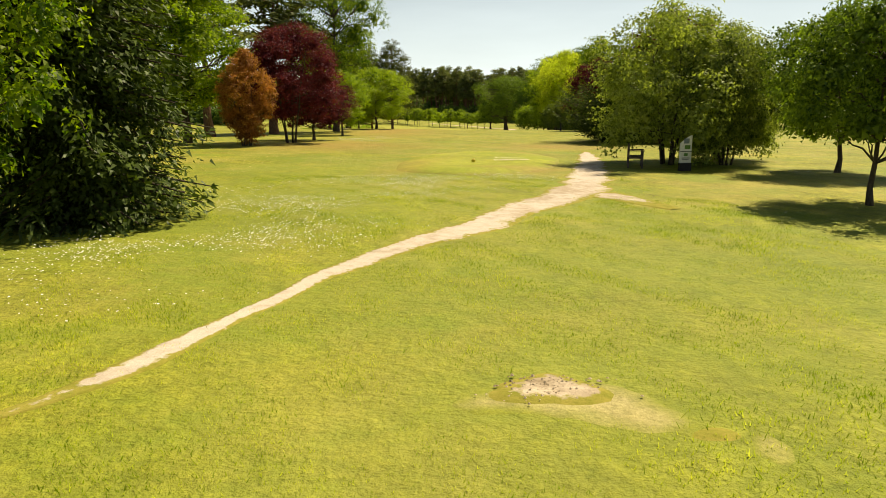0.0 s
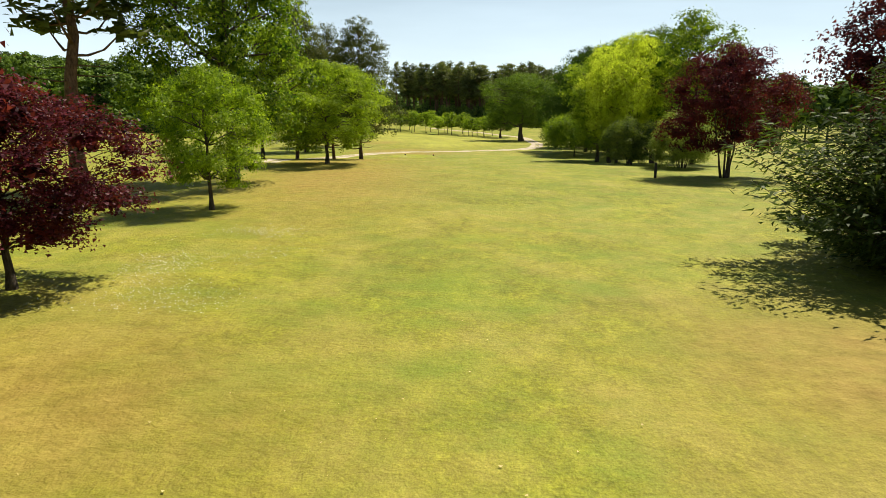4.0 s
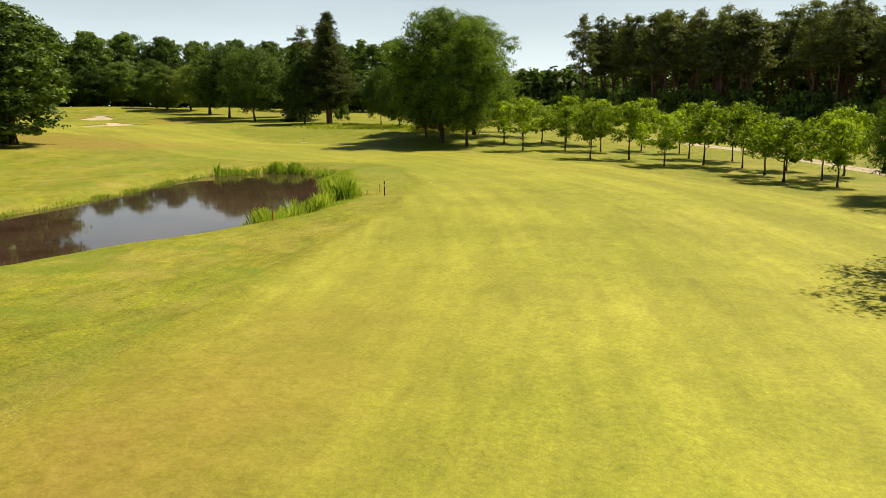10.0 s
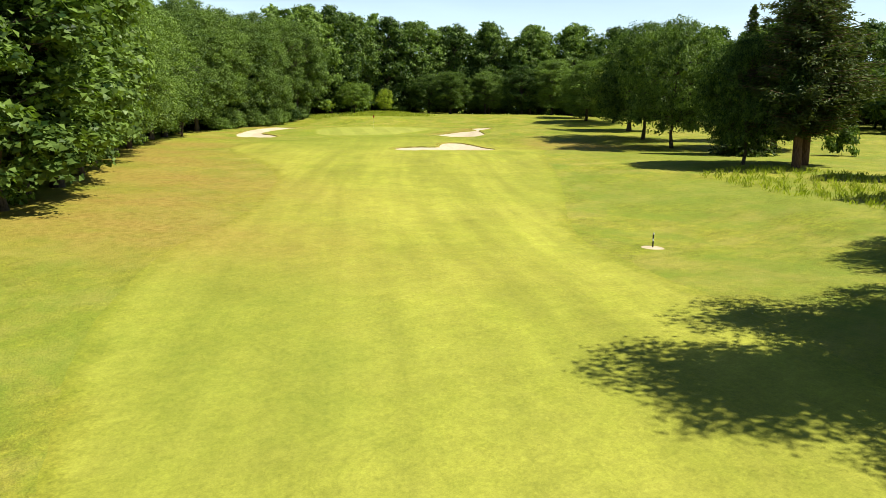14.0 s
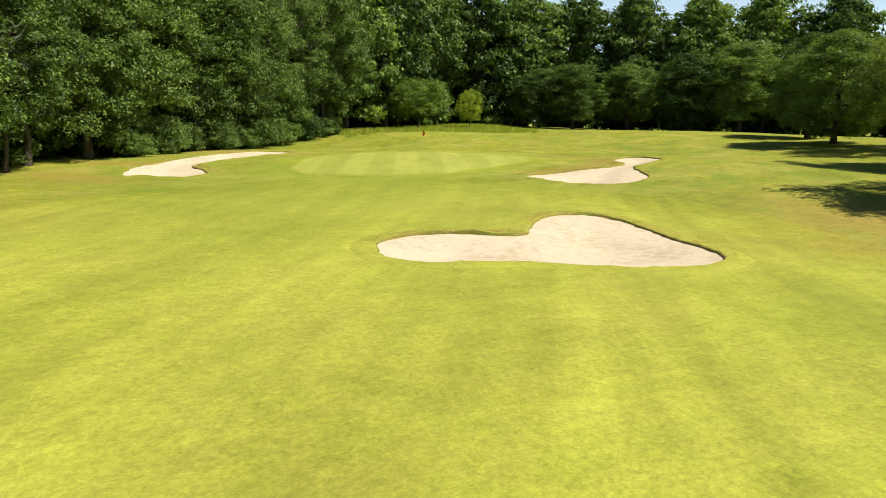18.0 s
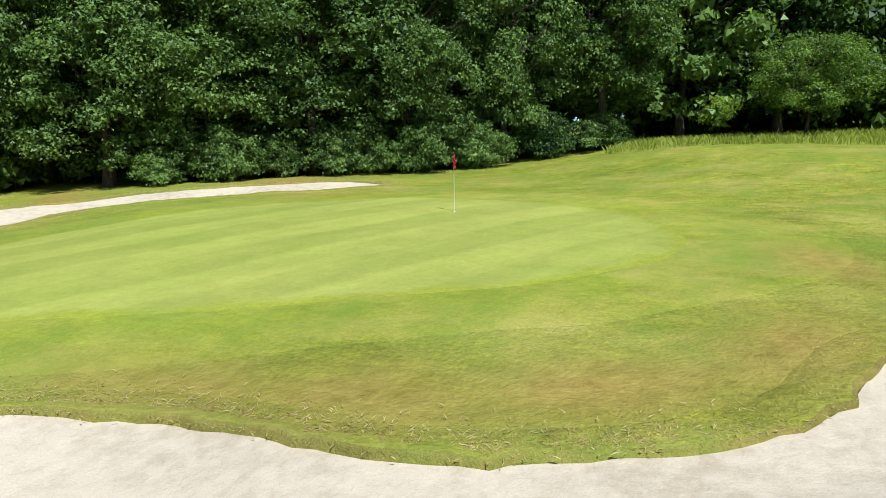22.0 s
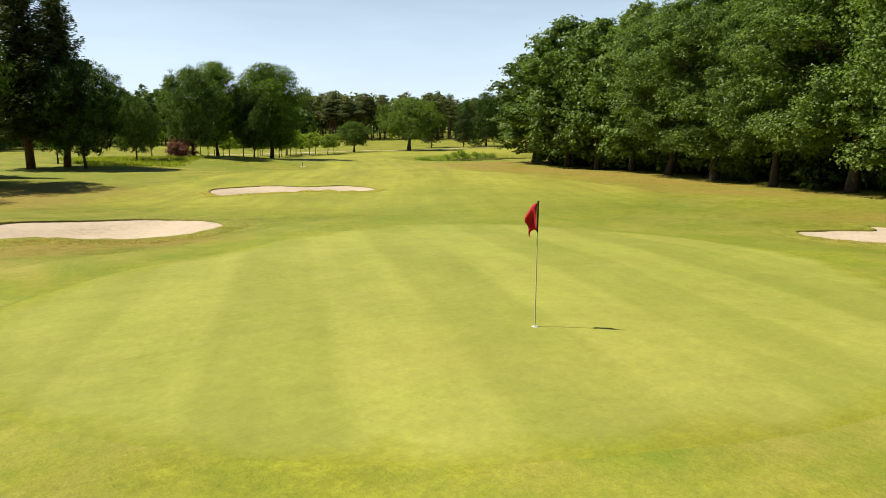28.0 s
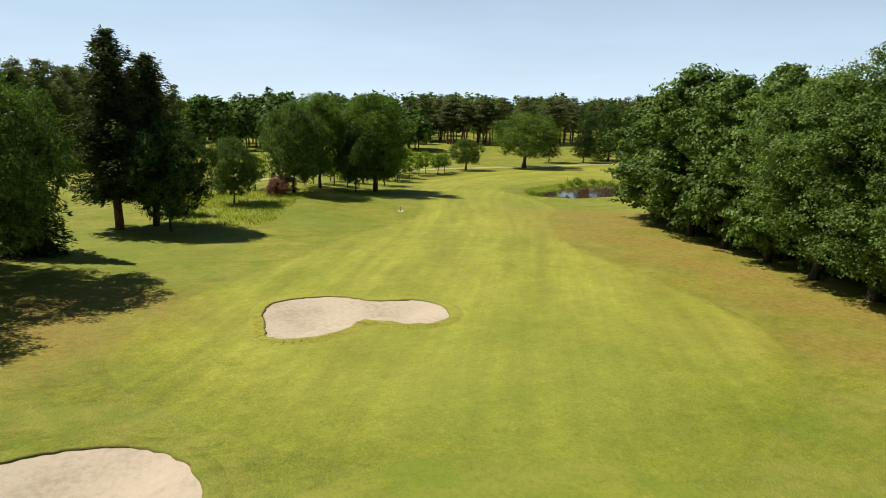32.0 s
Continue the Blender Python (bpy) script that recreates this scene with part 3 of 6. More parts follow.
FAIRWAY = [(-3, 68), (4, 74), (9, 84), (11, 100), (10, 118), (5, 134), (-3, 146), (-14, 154), (-26, 159), (-38, 164), (-45, 167), (-51, 170), (-57, 175), (-63, 180.5), (-70, 186), (-79, 193), (-88, 201.5), (-98, 206), (-106, 204), (-112, 200), (-117, 194), (-119, 187.5), (-117, 180.5), (-112, 174), (-105, 169.8), (-96, 168), (-88, 167), (-78, 164.6), (-71.6, 161.8), (-63, 157), (-55, 150.5), (-46, 146.5), (-38, 145), (-30, 144.5), (-24, 141.5), (-20.5, 135), (-18, 128), (-16.2, 117), (-15.4, 106), (-14, 96), (-11, 84), (-7, 74)]
GREEN_RIM = [(-119.6, 192.9), (-123, 190.5), (-127, 190), (-131.5, 192), (-135, 194.5), (-137.6, 198), (-138.4, 202), (-137.2, 206.5), (-134.6, 210), (-131, 212), (-127.5, 211.8), (-124, 209.3), (-121.5, 205.5), (-119.1, 201.5), (-117.9, 197)]
TEE_1 = [(-3.5, -39.4), (-3.6, -37.4), (-3.3, -34.2), (-2.5, -31.0), (-1.2, -28.9), (1.1, -28.0), (3.0, -28.6), (3.6, -32.2), (3.1, -36.3), (2.1, -39.6), (0.9, -41.2), (-0.5, -42.0), (-1.7, -41.8), (-2.8, -40.8)]
TEE_2 = [(-7, 45), (-7.3, 47.2), (-6.8, 49.4), (-5.4, 50.4), (-3.5, 50.4), (-2, 49), (-1.4, 47.2), (-1.6, 45), (-2.5, 43.8), (-3.6, 43.1), (-4.8, 43.1), (-6.1, 43.8)]
patch("fairway", smooth_loop(FAIRWAY, 1.0, 0.05, 3), FAIR, 0.012, 1.0, "close-mown fairway grass with faint mowing stripes", "fairway", None, BUNKERS, 0.85, lambda x, y: 0.9 + 7 * np.clip((-84 - x) / 14, 0, 1) * np.clip((y - 172) / 10, 0, 1) + 9 * np.clip((104 - y) / 16, 0, 1))
green_loop = smooth_loop(GREEN_RIM, 0.5)
mid = green_loop.mean(0)
patch("green_collar", mid + (green_loop - mid) * 1.34, COLLAR, 0.014, 0.8, "fringe of short bright grass round the putting green", "grass", None, BUNKERS, 1.0, fade=3.2)
patch("putting_green", green_loop, GREEN, 0.024, 0.8, "finely mown putting green with pale and dark stripes", "putting green", stain=0.25, fade=0.7)
rise = lambda d: 0.14 * np.clip(d / 0.9, 0, 1)  # noqa: E731
patch("tee_box", smooth_loop(TEE_1, 0.4), TEE, 0.008, 0.5, "raised rounded tee of short bright grass", "tee", rise, fade=0.4)
patch("tee_box", smooth_loop(TEE_2, 0.4), TEE, 0.008, 0.5, "oval tee of short bright grass beside the sandy track", "tee", lambda d: 0.10 * np.clip(d / 0.8, 0, 1), fade=0.9)
patch("pond_water", POND_LOOP.mean(0) + (POND_LOOP - POND_LOOP.mean(0)) * 1.03, None, 0, 30, "still brown pond water reflecting sky and trees", "water")
water = bpy.data.objects["pond_water"]
wm = Mat("pond_water", 0.04, 0.5)
wm.b.inputs["IOR"].default_value = 1.33
wm.colour(wm.ramp(wm.noise(0.25, 4), [(0.35, (0.045, 0.026, 0.016)), (0.65, (0.085, 0.05, 0.034))]))
wm.bump(wm.noise(1.6, 3), 0.02, 0.02)
water.data.materials.append(wm.m)
for v in water.data.vertices:
    v.co.z = WATER

for loop, turf_round, cut in zip(BUNKERS, (FAIR, ROUGH, ROUGH), (0.03, 0.04, 0.04)):
    sandsink = lambda d: -cut - (0.36 - 0.8 * cut) * np.clip(d / 2.6, 0, 1) ** 1.15  # noqa: E731
    patch("bunker_sand", loop, SAND, 0.0, 0.4, "pale raked sand in a greenside bunker with a cut turf edge", "sand bunker", sandsink)
    # the turf lip round the sand
    t = np.roll(loop, -1, 0) - np.roll(loop, 1, 0)
    nrm = np.stack([t[:, 1], -t[:, 0]], 1) / np.linalg.norm(t, axis=1)[:, None]
    if signed(loop[:1, 0] + nrm[0, 0] * 0.2, loop[:1, 1] + nrm[0, 1] * 0.2, loop)[0] > 0:
        nrm = -nrm
    rng = np.random.default_rng(5)
    wob = rng.normal(0, 1, len(loop))
    rows = []
    high = np.clip(nrm @ np.array([-0.8, 0.6]), 0, 1) ** 1.5 * (0.8 + 0.25 * np.roll(wob, 7))
    for off, up in ((1.0, -0.04), (0.8, 0.03), (0.4, 0.034), (0.15, 0.038), (0.03, 0.038), (-0.04, 0.004), (-0.02, -0.35)):
        q = loop + nrm * (off + wob * (0.045 if abs(off) < 0.3 else 0))[:, None]
        rows.append(np.column_stack([q, height(q[:, 0], q[:, 1]) + up + np.roll(wob, 3) * (0.012 if 0.02 < up else 0) + high * (0.09 if abs(off) < 0.3 and up > 0 else 0.03 if off < 0.4 and up > 0 else 0)]))
    n = len(loop)
    k = np.arange(n)
    faces = np.concatenate([np.stack([r * n + k, r * n + (k + 1) % n, (r + 1) * n + (k + 1) % n, (r + 1) * n + k], 1) for r in range(6)])
    lip = mesh_of("bunker_lip", np.concatenate(rows), faces)
    lip.materials.append(turf_round)
    lip.materials.append(LIP)
    lip.polygons.foreach_set("material_index", np.repeat([0, 0, 0, 0, 1, 1], n).astype(np.int32))
    q = np.concatenate(rows)
    float_attribute(lip, "dry", blob(q[:, 0], q[:, 1], DRY) * 0.8)
    float_attribute(lip, "lush", blob(q[:, 0], q[:, 1], LUSH) * 0.8)
    float_attribute(lip, "inner", np.ones(len(q)))
    tagged(put("bunker_lip", lip, None), "ragged turf lip round a sand bunker", "grass edge", kind="structure")


def ribbon(name, pts, material, lift, label, category, seed=0, offset=0.0, worn=0.0):
    """A strip along points x, y, width with wandering edges that follows the ground; worn: how far turf has grown over it."""
    p = curve_points(pts, 0.35)
    t = np.gradient(p[:, :2], axis=0)
    nrm = np.stack([-t[:, 1], t[:, 0]], 1) / np.linalg.norm(t, axis=1)[:, None]
    rng = np.random.default_rng(seed)
    j = rng.normal(0, 1, (len(p), 2))
    for _ in range(2):
        j = (j + np.roll(j, 1, 0) + np.roll(j, -1, 0)) / 2.2
    ends = 1 - np.clip(np.minimum(np.arange(len(p)), np.arange(len(p))[::-1]) / 4, 0, 1)
    us = np.array([-1, -0.88, -0.6, -0.3, 0, 0.3, 0.6, 0.88, 1])
    rows = []
    for u in us:
        w = p[:, 2] / 2 * u + u * 0.11 * p[:, 2] * j[:, 0 if u < 0 else 1] + offset
        q = p[:, :2] + nrm * w[:, None]
        rows.append(np.column_stack([q, height(q[:, 0], q[:, 1]) + (lift if abs(u) < 0.9 else -0.02)]))
    n, k = len(p), np.arange(len(p) - 1)
    faces = np.concatenate([np.stack([r * n + k, r * n + k + 1, (r + 1) * n + k + 1, (r + 1) * n + k], 1) for r in range(len(us) - 1)])
    me = mesh_of(name, np.concatenate(rows), faces[:, ::-1])
    float_attribute(me, "edge", (np.repeat(us ** 2, n) + np.tile(ends, len(us)) * 1.2 + worn))
    return tagged(put(name, me, material), label, category, kind="structure")


FOOTPATH = [(-5.5, -61.4, 0.08), (-5.0, -60.7, 0.2), (-4.55, -59.8, 0.42), (-4.15, -58.4, 0.36), (-3.8, -57.2, 0.42), (-3.6, -56.2, 0.6), (-3.1, -55.2, 0.6), (-2.4, -53.9, 1.0), (-1.15, -51.9, 1.25), (-0.1, -50.0, 1.5), (1.2, -47.8, 1.9), (2.1, -45.8, 1.9), (2.8, -43.4, 1.9), (3.7, -39.6, 1.9), (4.6, -35.2, 1.5), (5.4, -31, 1.2), (5.9, -28, 0.8), (6.3, -25.6, 0.4)]
ribbon("footpath", [(x, y, w * 0.86) for x, y, w in FOOTPATH], TRACK, 0.014, "worn sandy footpath through the grass beside the tee", "path", 1)
ribbon("footpath", [(1.5, -46.4, 1.9), (2.4, -47.2, 1.5), (2.8, -48.1, 1.0), (3.1, -49.1, 0.8), (3.4, -50.1, 0.35)], TRACK, 0.010, "bare sandy spur of the footpath", "path", 2)
LANE = [(-14.3, 22, 1.0), (-14.2, 30, 1.0), (-13.8, 38, 1.0), (-12.2, 45, 1.0), (-10.3, 50, 1.0), (-7.5, 54.8, 1.0), (-3.4, 58.9, 1.0), (0.3, 61.8, 1.05), (4, 65.6, 1.1), (8.3, 70.6, 1.2), (11.5, 75.7, 1.25), (13.5, 81.5, 1.15), (15, 90, 1.0), (16, 100, 1.0), (16.8, 112, 1.0), (17.4, 124, 1.0), (16.8, 140, 1.0), (13, 156, 1.0), (6, 172, 0.9), (-6, 186, 0.9)]
ribbon("sand_track", LANE, TRACK, 0.018, "pale sandy wheel rut of a curving cart track", "track", 3, 0.62)
ribbon("sand_track", LANE, TRACK, 0.018, "pale sandy wheel rut of a curving cart track", "track", 4, -0.62)
ribbon("sand_track", [(x, y, 1.1) for x, y, _ in LANE], TRACK, 0.012, "half-bare sandy strip between the wheel ruts", "track", 5, 0.0, 0.34)
SCRAPE = [(-1.6, -60.5), (-1.4, -60.15), (-1.0, -59.95), (-0.65, -60.1), (-0.5, -60.45), (-0.75, -60.7), (-1.2, -60.72)]
HALO = [(-2.0, -60.55), (-1.6, -60.2), (-1.0, -60.0), (-0.5, -60.15), (-0.15, -60.6), (-0.05, -61.15), (-0.45, -61.3), (-0.9, -61.1), (-1.4, -60.95), (-1.85, -60.9)]
patch("dry_patch", smooth_loop(HALO, 0.15, 0.03, 2), STRAW, 0.006, 0.14, "straw-dry grass round a bare scrape", "dry grass", fade=0.4)
patch("dry_patch", smooth_loop([(0.1, -61.2), (0.35, -61.1), (0.5, -61.5), (0.3, -61.75), (0.05, -61.6)], 0.12, 0.03, 3), STRAW, 0.006, 0.12, "small straw-dry spot in the grass", "dry grass", fade=0.25)
patch("bare_patch", smooth_loop(SCRAPE, 0.12, 0.03, 4), SOIL, 0.014, 0.1, "small bare crumbly scrape of pale soil in the grass", "bare patch", lambda d: 0.018 * np.clip(d / 0.2, 0, 1), fade=0.3)
patch("bare_patch", smooth_loop([(x * 0.4 + 0.4, y * 0.4 - 37.1) for x, y in SCRAPE], 0.1), TRACK, 0.012, 0.1, "small bare sandy scrape in the grass", "bare patch", fade=0.3)


# ---- trees ----
def tube(pts, radii, sides=7):
    """Vertices and quads of a tapered tube along points."""
    pts = np.asarray(pts, float)
    t = np.gradient(pts, axis=0)
    t /= np.linalg.norm(t, axis=1)[:, None] + 1e-9
    ref = np.where(np.abs(t[:, 2:3]) > 0.9, [[1.0, 0, 0]], [[0, 0, 1.0]])
    u = np.cross(t, ref)
    u /= np.linalg.norm(u, axis=1)[:, None] + 1e-9
    v = np.cross(t, u)
    a = np.linspace(0, 2 * math.pi, sides, endpoint=False)
    ring = pts[:, None] + (u[:, None] * np.cos(a)[None, :, None] + v[:, None] * np.sin(a)[None, :, None]) * np.asarray(radii)[:, None, None]
    n, k = len(pts), np.arange(sides)
    faces = np.concatenate([np.stack([r * sides + k, r * sides + (k + 1) % sides, (r + 1) * sides + (k + 1) % sides, (r + 1) * sides + k], 1) for r in range(n - 1)])
    return ring.reshape(-1, 3), faces


def join(pieces):
    vs, fs, n = [], [], 0
    for v, f in pieces:
        vs.append(v)
        fs.append(f + n)
        n += len(v)
    return np.concatenate(vs), np.concatenate(fs)


def bend(rng, a, b, sag, n=6, crook=0.035):
    """A wandering line from a to b that rises first and then spreads."""
    a, b = np.array(a, float), np.array(b, float)
    t = np.linspace(0, 1, n)[:, None]
    p = a + (b - a) * t
    p[:, 2] += sag * np.sin(math.pi * t[:, 0])
    p[1:-1] += rng.normal(0, crook * np.linalg.norm(b - a), (n - 2, 3))
    return p


def unit(v):
    return v / (np.linalg.norm(v, axis=-1, keepdims=True) + 1e-9)


def leaves(rng, at, out, size, aspect=0.42, up=0.45, loose=0.55, along=None, corners=4):
    """One kite-shaped leaf spray at every place; out: the crown's outward direction there."""
    n = len(at)
    nrm = unit(out * 0.75 + np.array([0, 0, up]) + rng.normal(0, loose, (n, 3)) * 0.75)
    ax = rng.normal(0, 1, (n, 3)) if along is None else along + rng.normal(0, 0.35, (n, 3))
    ax = unit(ax - nrm * (ax * nrm).sum(1)[:, None])
    side = np.cross(nrm, ax)
    s = (size * rng.uniform(0.65, 1.35, n))[:, None]
    if corners == 3:
        v = np.stack([at - ax * s * 0.5 + side * s * aspect, at - ax * s * 0.4 - side * s * aspect, at + ax * s * 0.6 - nrm * s * 0.15], 1)
        return v.reshape(-1, 3), np.arange(3 * n).reshape(-1, 3)
    v = np.stack([at - ax * s * 0.5 - nrm * s * 0.10, at + side * s * aspect - ax * s * 0.05, at + ax * s * 0.55 - nrm * s * 0.12, at - side * s * aspect + ax * s * 0.05], 1)
    return v.reshape(-1, 3), np.arange(4 * n).reshape(-1, 4)


def lobes_crown(rng, lobes, clumps, per, size, spread, low=-0.65, aspect=0.42, corners=4, rise=0.16):
    """Leaf sprays in clumps over a heap of lobes (x, y, z, radius, half height); rise: how far the sprays keep to the lobes' upper sides."""
    lo = np.array(lobes, float)
    w = lo[:, 3] ** 2
    pick = rng.choice(len(lo), clumps, p=w / w.sum())
    d = unit(rng.normal(0, 1, (clumps, 3)))
    d = unit(d + np.array([0, 0, rise]))
    d[:, 2] = np.where(d[:, 2] < low, -d[:, 2], d[:, 2])
    f = rng.uniform(0.7, 1.08, clumps) ** 0.8
    f[rng.random(clumps) < 0.12] *= 0.6
    c = lo[pick, :3] + d * f[:, None] * np.stack([lo[pick, 3], lo[pick, 3], lo[pick, 4]], 1)
    core = max(1, clumps * per // 14)
    inner = lo[rng.choice(len(lo), core, p=w / w.sum())]
    e = unit(rng.normal(0, 1, (core, 3)))
    mass = leaves(rng, inner[:, :3] + e * rng.uniform(0.1, 0.5, (core, 1)) * inner[:, [3, 3, 4]], e, min(size * (2.2 if aspect > 0.35 else 1.4), 0.75), aspect, corners=corners)
    at = np.repeat(c, per, 0) + rng.normal(0, 1, (clumps * per, 3)) * np.array([spread, spread, spread * 0.5])
    return join([mass, leaves(rng, at, np.repeat(d, per, 0) * 0.55 + unit(at - np.repeat(c, per, 0)) * 0.8, size, aspect if corners == 4 or size < 0.25 else aspect * 1.3, corners=corners)])


def broadleaf(seed, h=12.0, r=5.0, bole=0.22, n_lobes=9, clumps=300, per=14, size=0.42, spread=0.42, stems=1, shape=0.8, gaps=0.0, low=-0.45, twigs=2, corners=4, thick=0.017, fat=1.0, flat=1.0):
    """Trunk, limbs and crown of a deciduous tree: a heap of flat-topped boughs with gaps between them.
    bole: share of the height that is bare stem; shape below 1 is fuller at the foot; fat: size of the boughs; flat: their height."""
    rng = np.random.default_rng(seed)
    lobes, limbs = [], []
    zmid, zr = h * (bole + (1 - bole) * 0.5), h * (1 - bole) * 0.5
    p1, p2 = rng.uniform(0, 6.3, 2)
    for k in range(n_lobes):
        a = 2.399 * k + rng.uniform(-0.45, 0.45)
        z = min(0.97, max(-1, -1 + 1.95 * (k + 0.5) / n_lobes + rng.uniform(-0.09, 0.09)))
        ring = math.sqrt(max(0.05, 1 - abs(z) ** (2 / max(shape, 0.3)))) if z > 0 else math.sqrt(max(0.25, 1 - (abs(z) * shape) ** 2))
        wide = r * (1 + 0.12 * math.sin(2 * a + p1) + 0.09 * math.sin(3 * a + p2 + 2 * z))
        rad = r * fat * rng.uniform(0.22, 0.38)
        tall = rad * rng.uniform(0.6, 0.92) * flat
        ring = max(0.0, ring * wide - rad * (0.72 + gaps * rng.uniform(-0.6, 0.5)))
        lobes.append((ring * math.cos(a), ring * math.sin(a), zmid + z * (zr - tall * 0.8), rad, tall))
    for k in range(3):
        z = -0.55 + 0.5 * k
        lobes.append((rng.uniform(-0.15, 0.15) * r, rng.uniform(-0.15, 0.15) * r, zmid + z * zr, r * 0.42, zr * 0.3))
    lobes.append((rng.uniform(-0.1, 0.1) * r, rng.uniform(-0.1, 0.1) * r, h - r * 0.25, r * 0.26, r * 0.25))
    tr = thick * h if stems == 1 else 0.009 * h
    trunks = []
    for s in range(stems):
        a = 2 * math.pi * s / stems + rng.uniform(0, 1)
        foot = np.array([math.cos(a), math.sin(a), 0]) * (0.0 if stems == 1 else 0.05 * h * rng.uniform(0.5, 1))
        head = foot * (1 if stems == 1 else 4.5) + np.array([rng.uniform(-0.03, 0.03) * h, rng.uniform(-0.03, 0.03) * h, h * 0.8])
        p = bend(rng, foot - (0, 0, 0.15), head, 0, 8, 0.008)
        q = np.linspace(0, 1, 8)
        trunks.append(tube(p, tr * (1 - 0.85 * q) * (1 + 0.5 * np.exp(-q * 22)), 9 if stems == 1 else 6))
        main = p
        for lx, ly, lz, lr, _ in lobes[s::stems]:
            k = min(6, max(2, int(np.searchsorted(main[:, 2], lz - 0.35 * h * 0.5))))
            limbs.append(tube(bend(rng, main[k], (lx, ly, lz), 0.02 * h, 6), np.linspace(min(tr, 0.02 * h) * 0.34, tr * 0.05, 6), 4))
            for _ in range(twigs):
                e = np.array([lx, ly, lz]) + rng.normal(0, 0.28, 3) * lr * np.array([1, 1, 0.6])
                limbs.append(tube(bend(rng, bend(rng, main[k], (lx, ly, lz), 0, 4)[2], e, 0.01 * h, 4), np.linspace(tr * 0.16, tr * 0.03, 4), 4))
    return join(trunks + limbs), lobes_crown(rng, lobes, clumps, per, size, spread, low, corners=corners)


def conifer(seed, h=15.0, r=4.0, bole=0.06, whorls=22, per=7, sprays=16, size=0.55, droop=0.25, power=1.0, ragged=0.25, aspect=0.24, corners=4):
    """Trunk, boughs and needles of a spruce or fir: boughs in whorls, sprays hanging along them."""
    rng = np.random.default_rng(seed)
    trunk = tube(bend(rng, (0, 0, -0.2), (rng.uniform(-0.2, 0.2), rng.uniform(-0.2, 0.2), h), 0, 9, 0.004), 0.018 * h * np.linspace(1, 0.06, 9), 8)
    boughs, at, out, along = [], [], [], []
    for k in range(whorls):
        t = (k + rng.uniform(-0.3, 0.3)) / whorls
        z = h * (bole + (1 - bole) * min(max(t, 0), 0.985))
        reach = r * ((1 - max(t, 0)) ** power * (0.9 + 0.1 * math.sin(7 * t)) + 0.03)
        if bole > 0.12 and t < 0.18:
            reach *= 0.65 + 2 * max(t, 0)
        for j in range(per):
            a = 2 * math.pi * j / per + 1.1 * k + rng.uniform(-0.4, 0.4)
            ln = reach * rng.uniform(1 - ragged * 1.6, 1 + ragged * 0.6)
            s = np.linspace(0, 1, 5)[:, None]
            d = np.array([math.cos(a), math.sin(a), 0])
            p = np.array([0, 0, z]) + d * ln * s + np.array([0, 0, 1]) * (ln * (0.18 * s - droop * 1.6 * s * s + 0.12 * s ** 4))
            boughs.append(tube(p, np.linspace(0.011, 0.003, 5) * h * 0.35, 4))
            n = max(3, int(sprays * ln / r + 2))
            u = rng.uniform(0.15, 1.02, n)
            q = np.stack([np.interp(u, s[:, 0], p[:, m]) for m in range(3)], 1)
            side = np.array([-d[1], d[0], 0])
            q[:, 2] += rng.normal(0, 0.012 * h, n)
            w = rng.normal(0, 0.17, n) * ln * (1.15 - u * 0.7)
            q += side * w[:, None] + np.array([0, 0, -1]) * (np.abs(rng.normal(0, 0.06, n)) * ln)[:, None]
            at.append(q)
            out.append(np.tile(d * 0.35, (n, 1)))
            along.append(np.tile(d, (n, 1)) + side * np.sign(w)[:, None] * 0.7 + np.array([0, 0, -0.35 * (droop > 0.1)]))
    at, out, along = (np.concatenate(v) for v in (at, out, along))
    return join([trunk] + boughs), leaves(rng, at, out, size, aspect, 0.8, 0.5, along, corners)


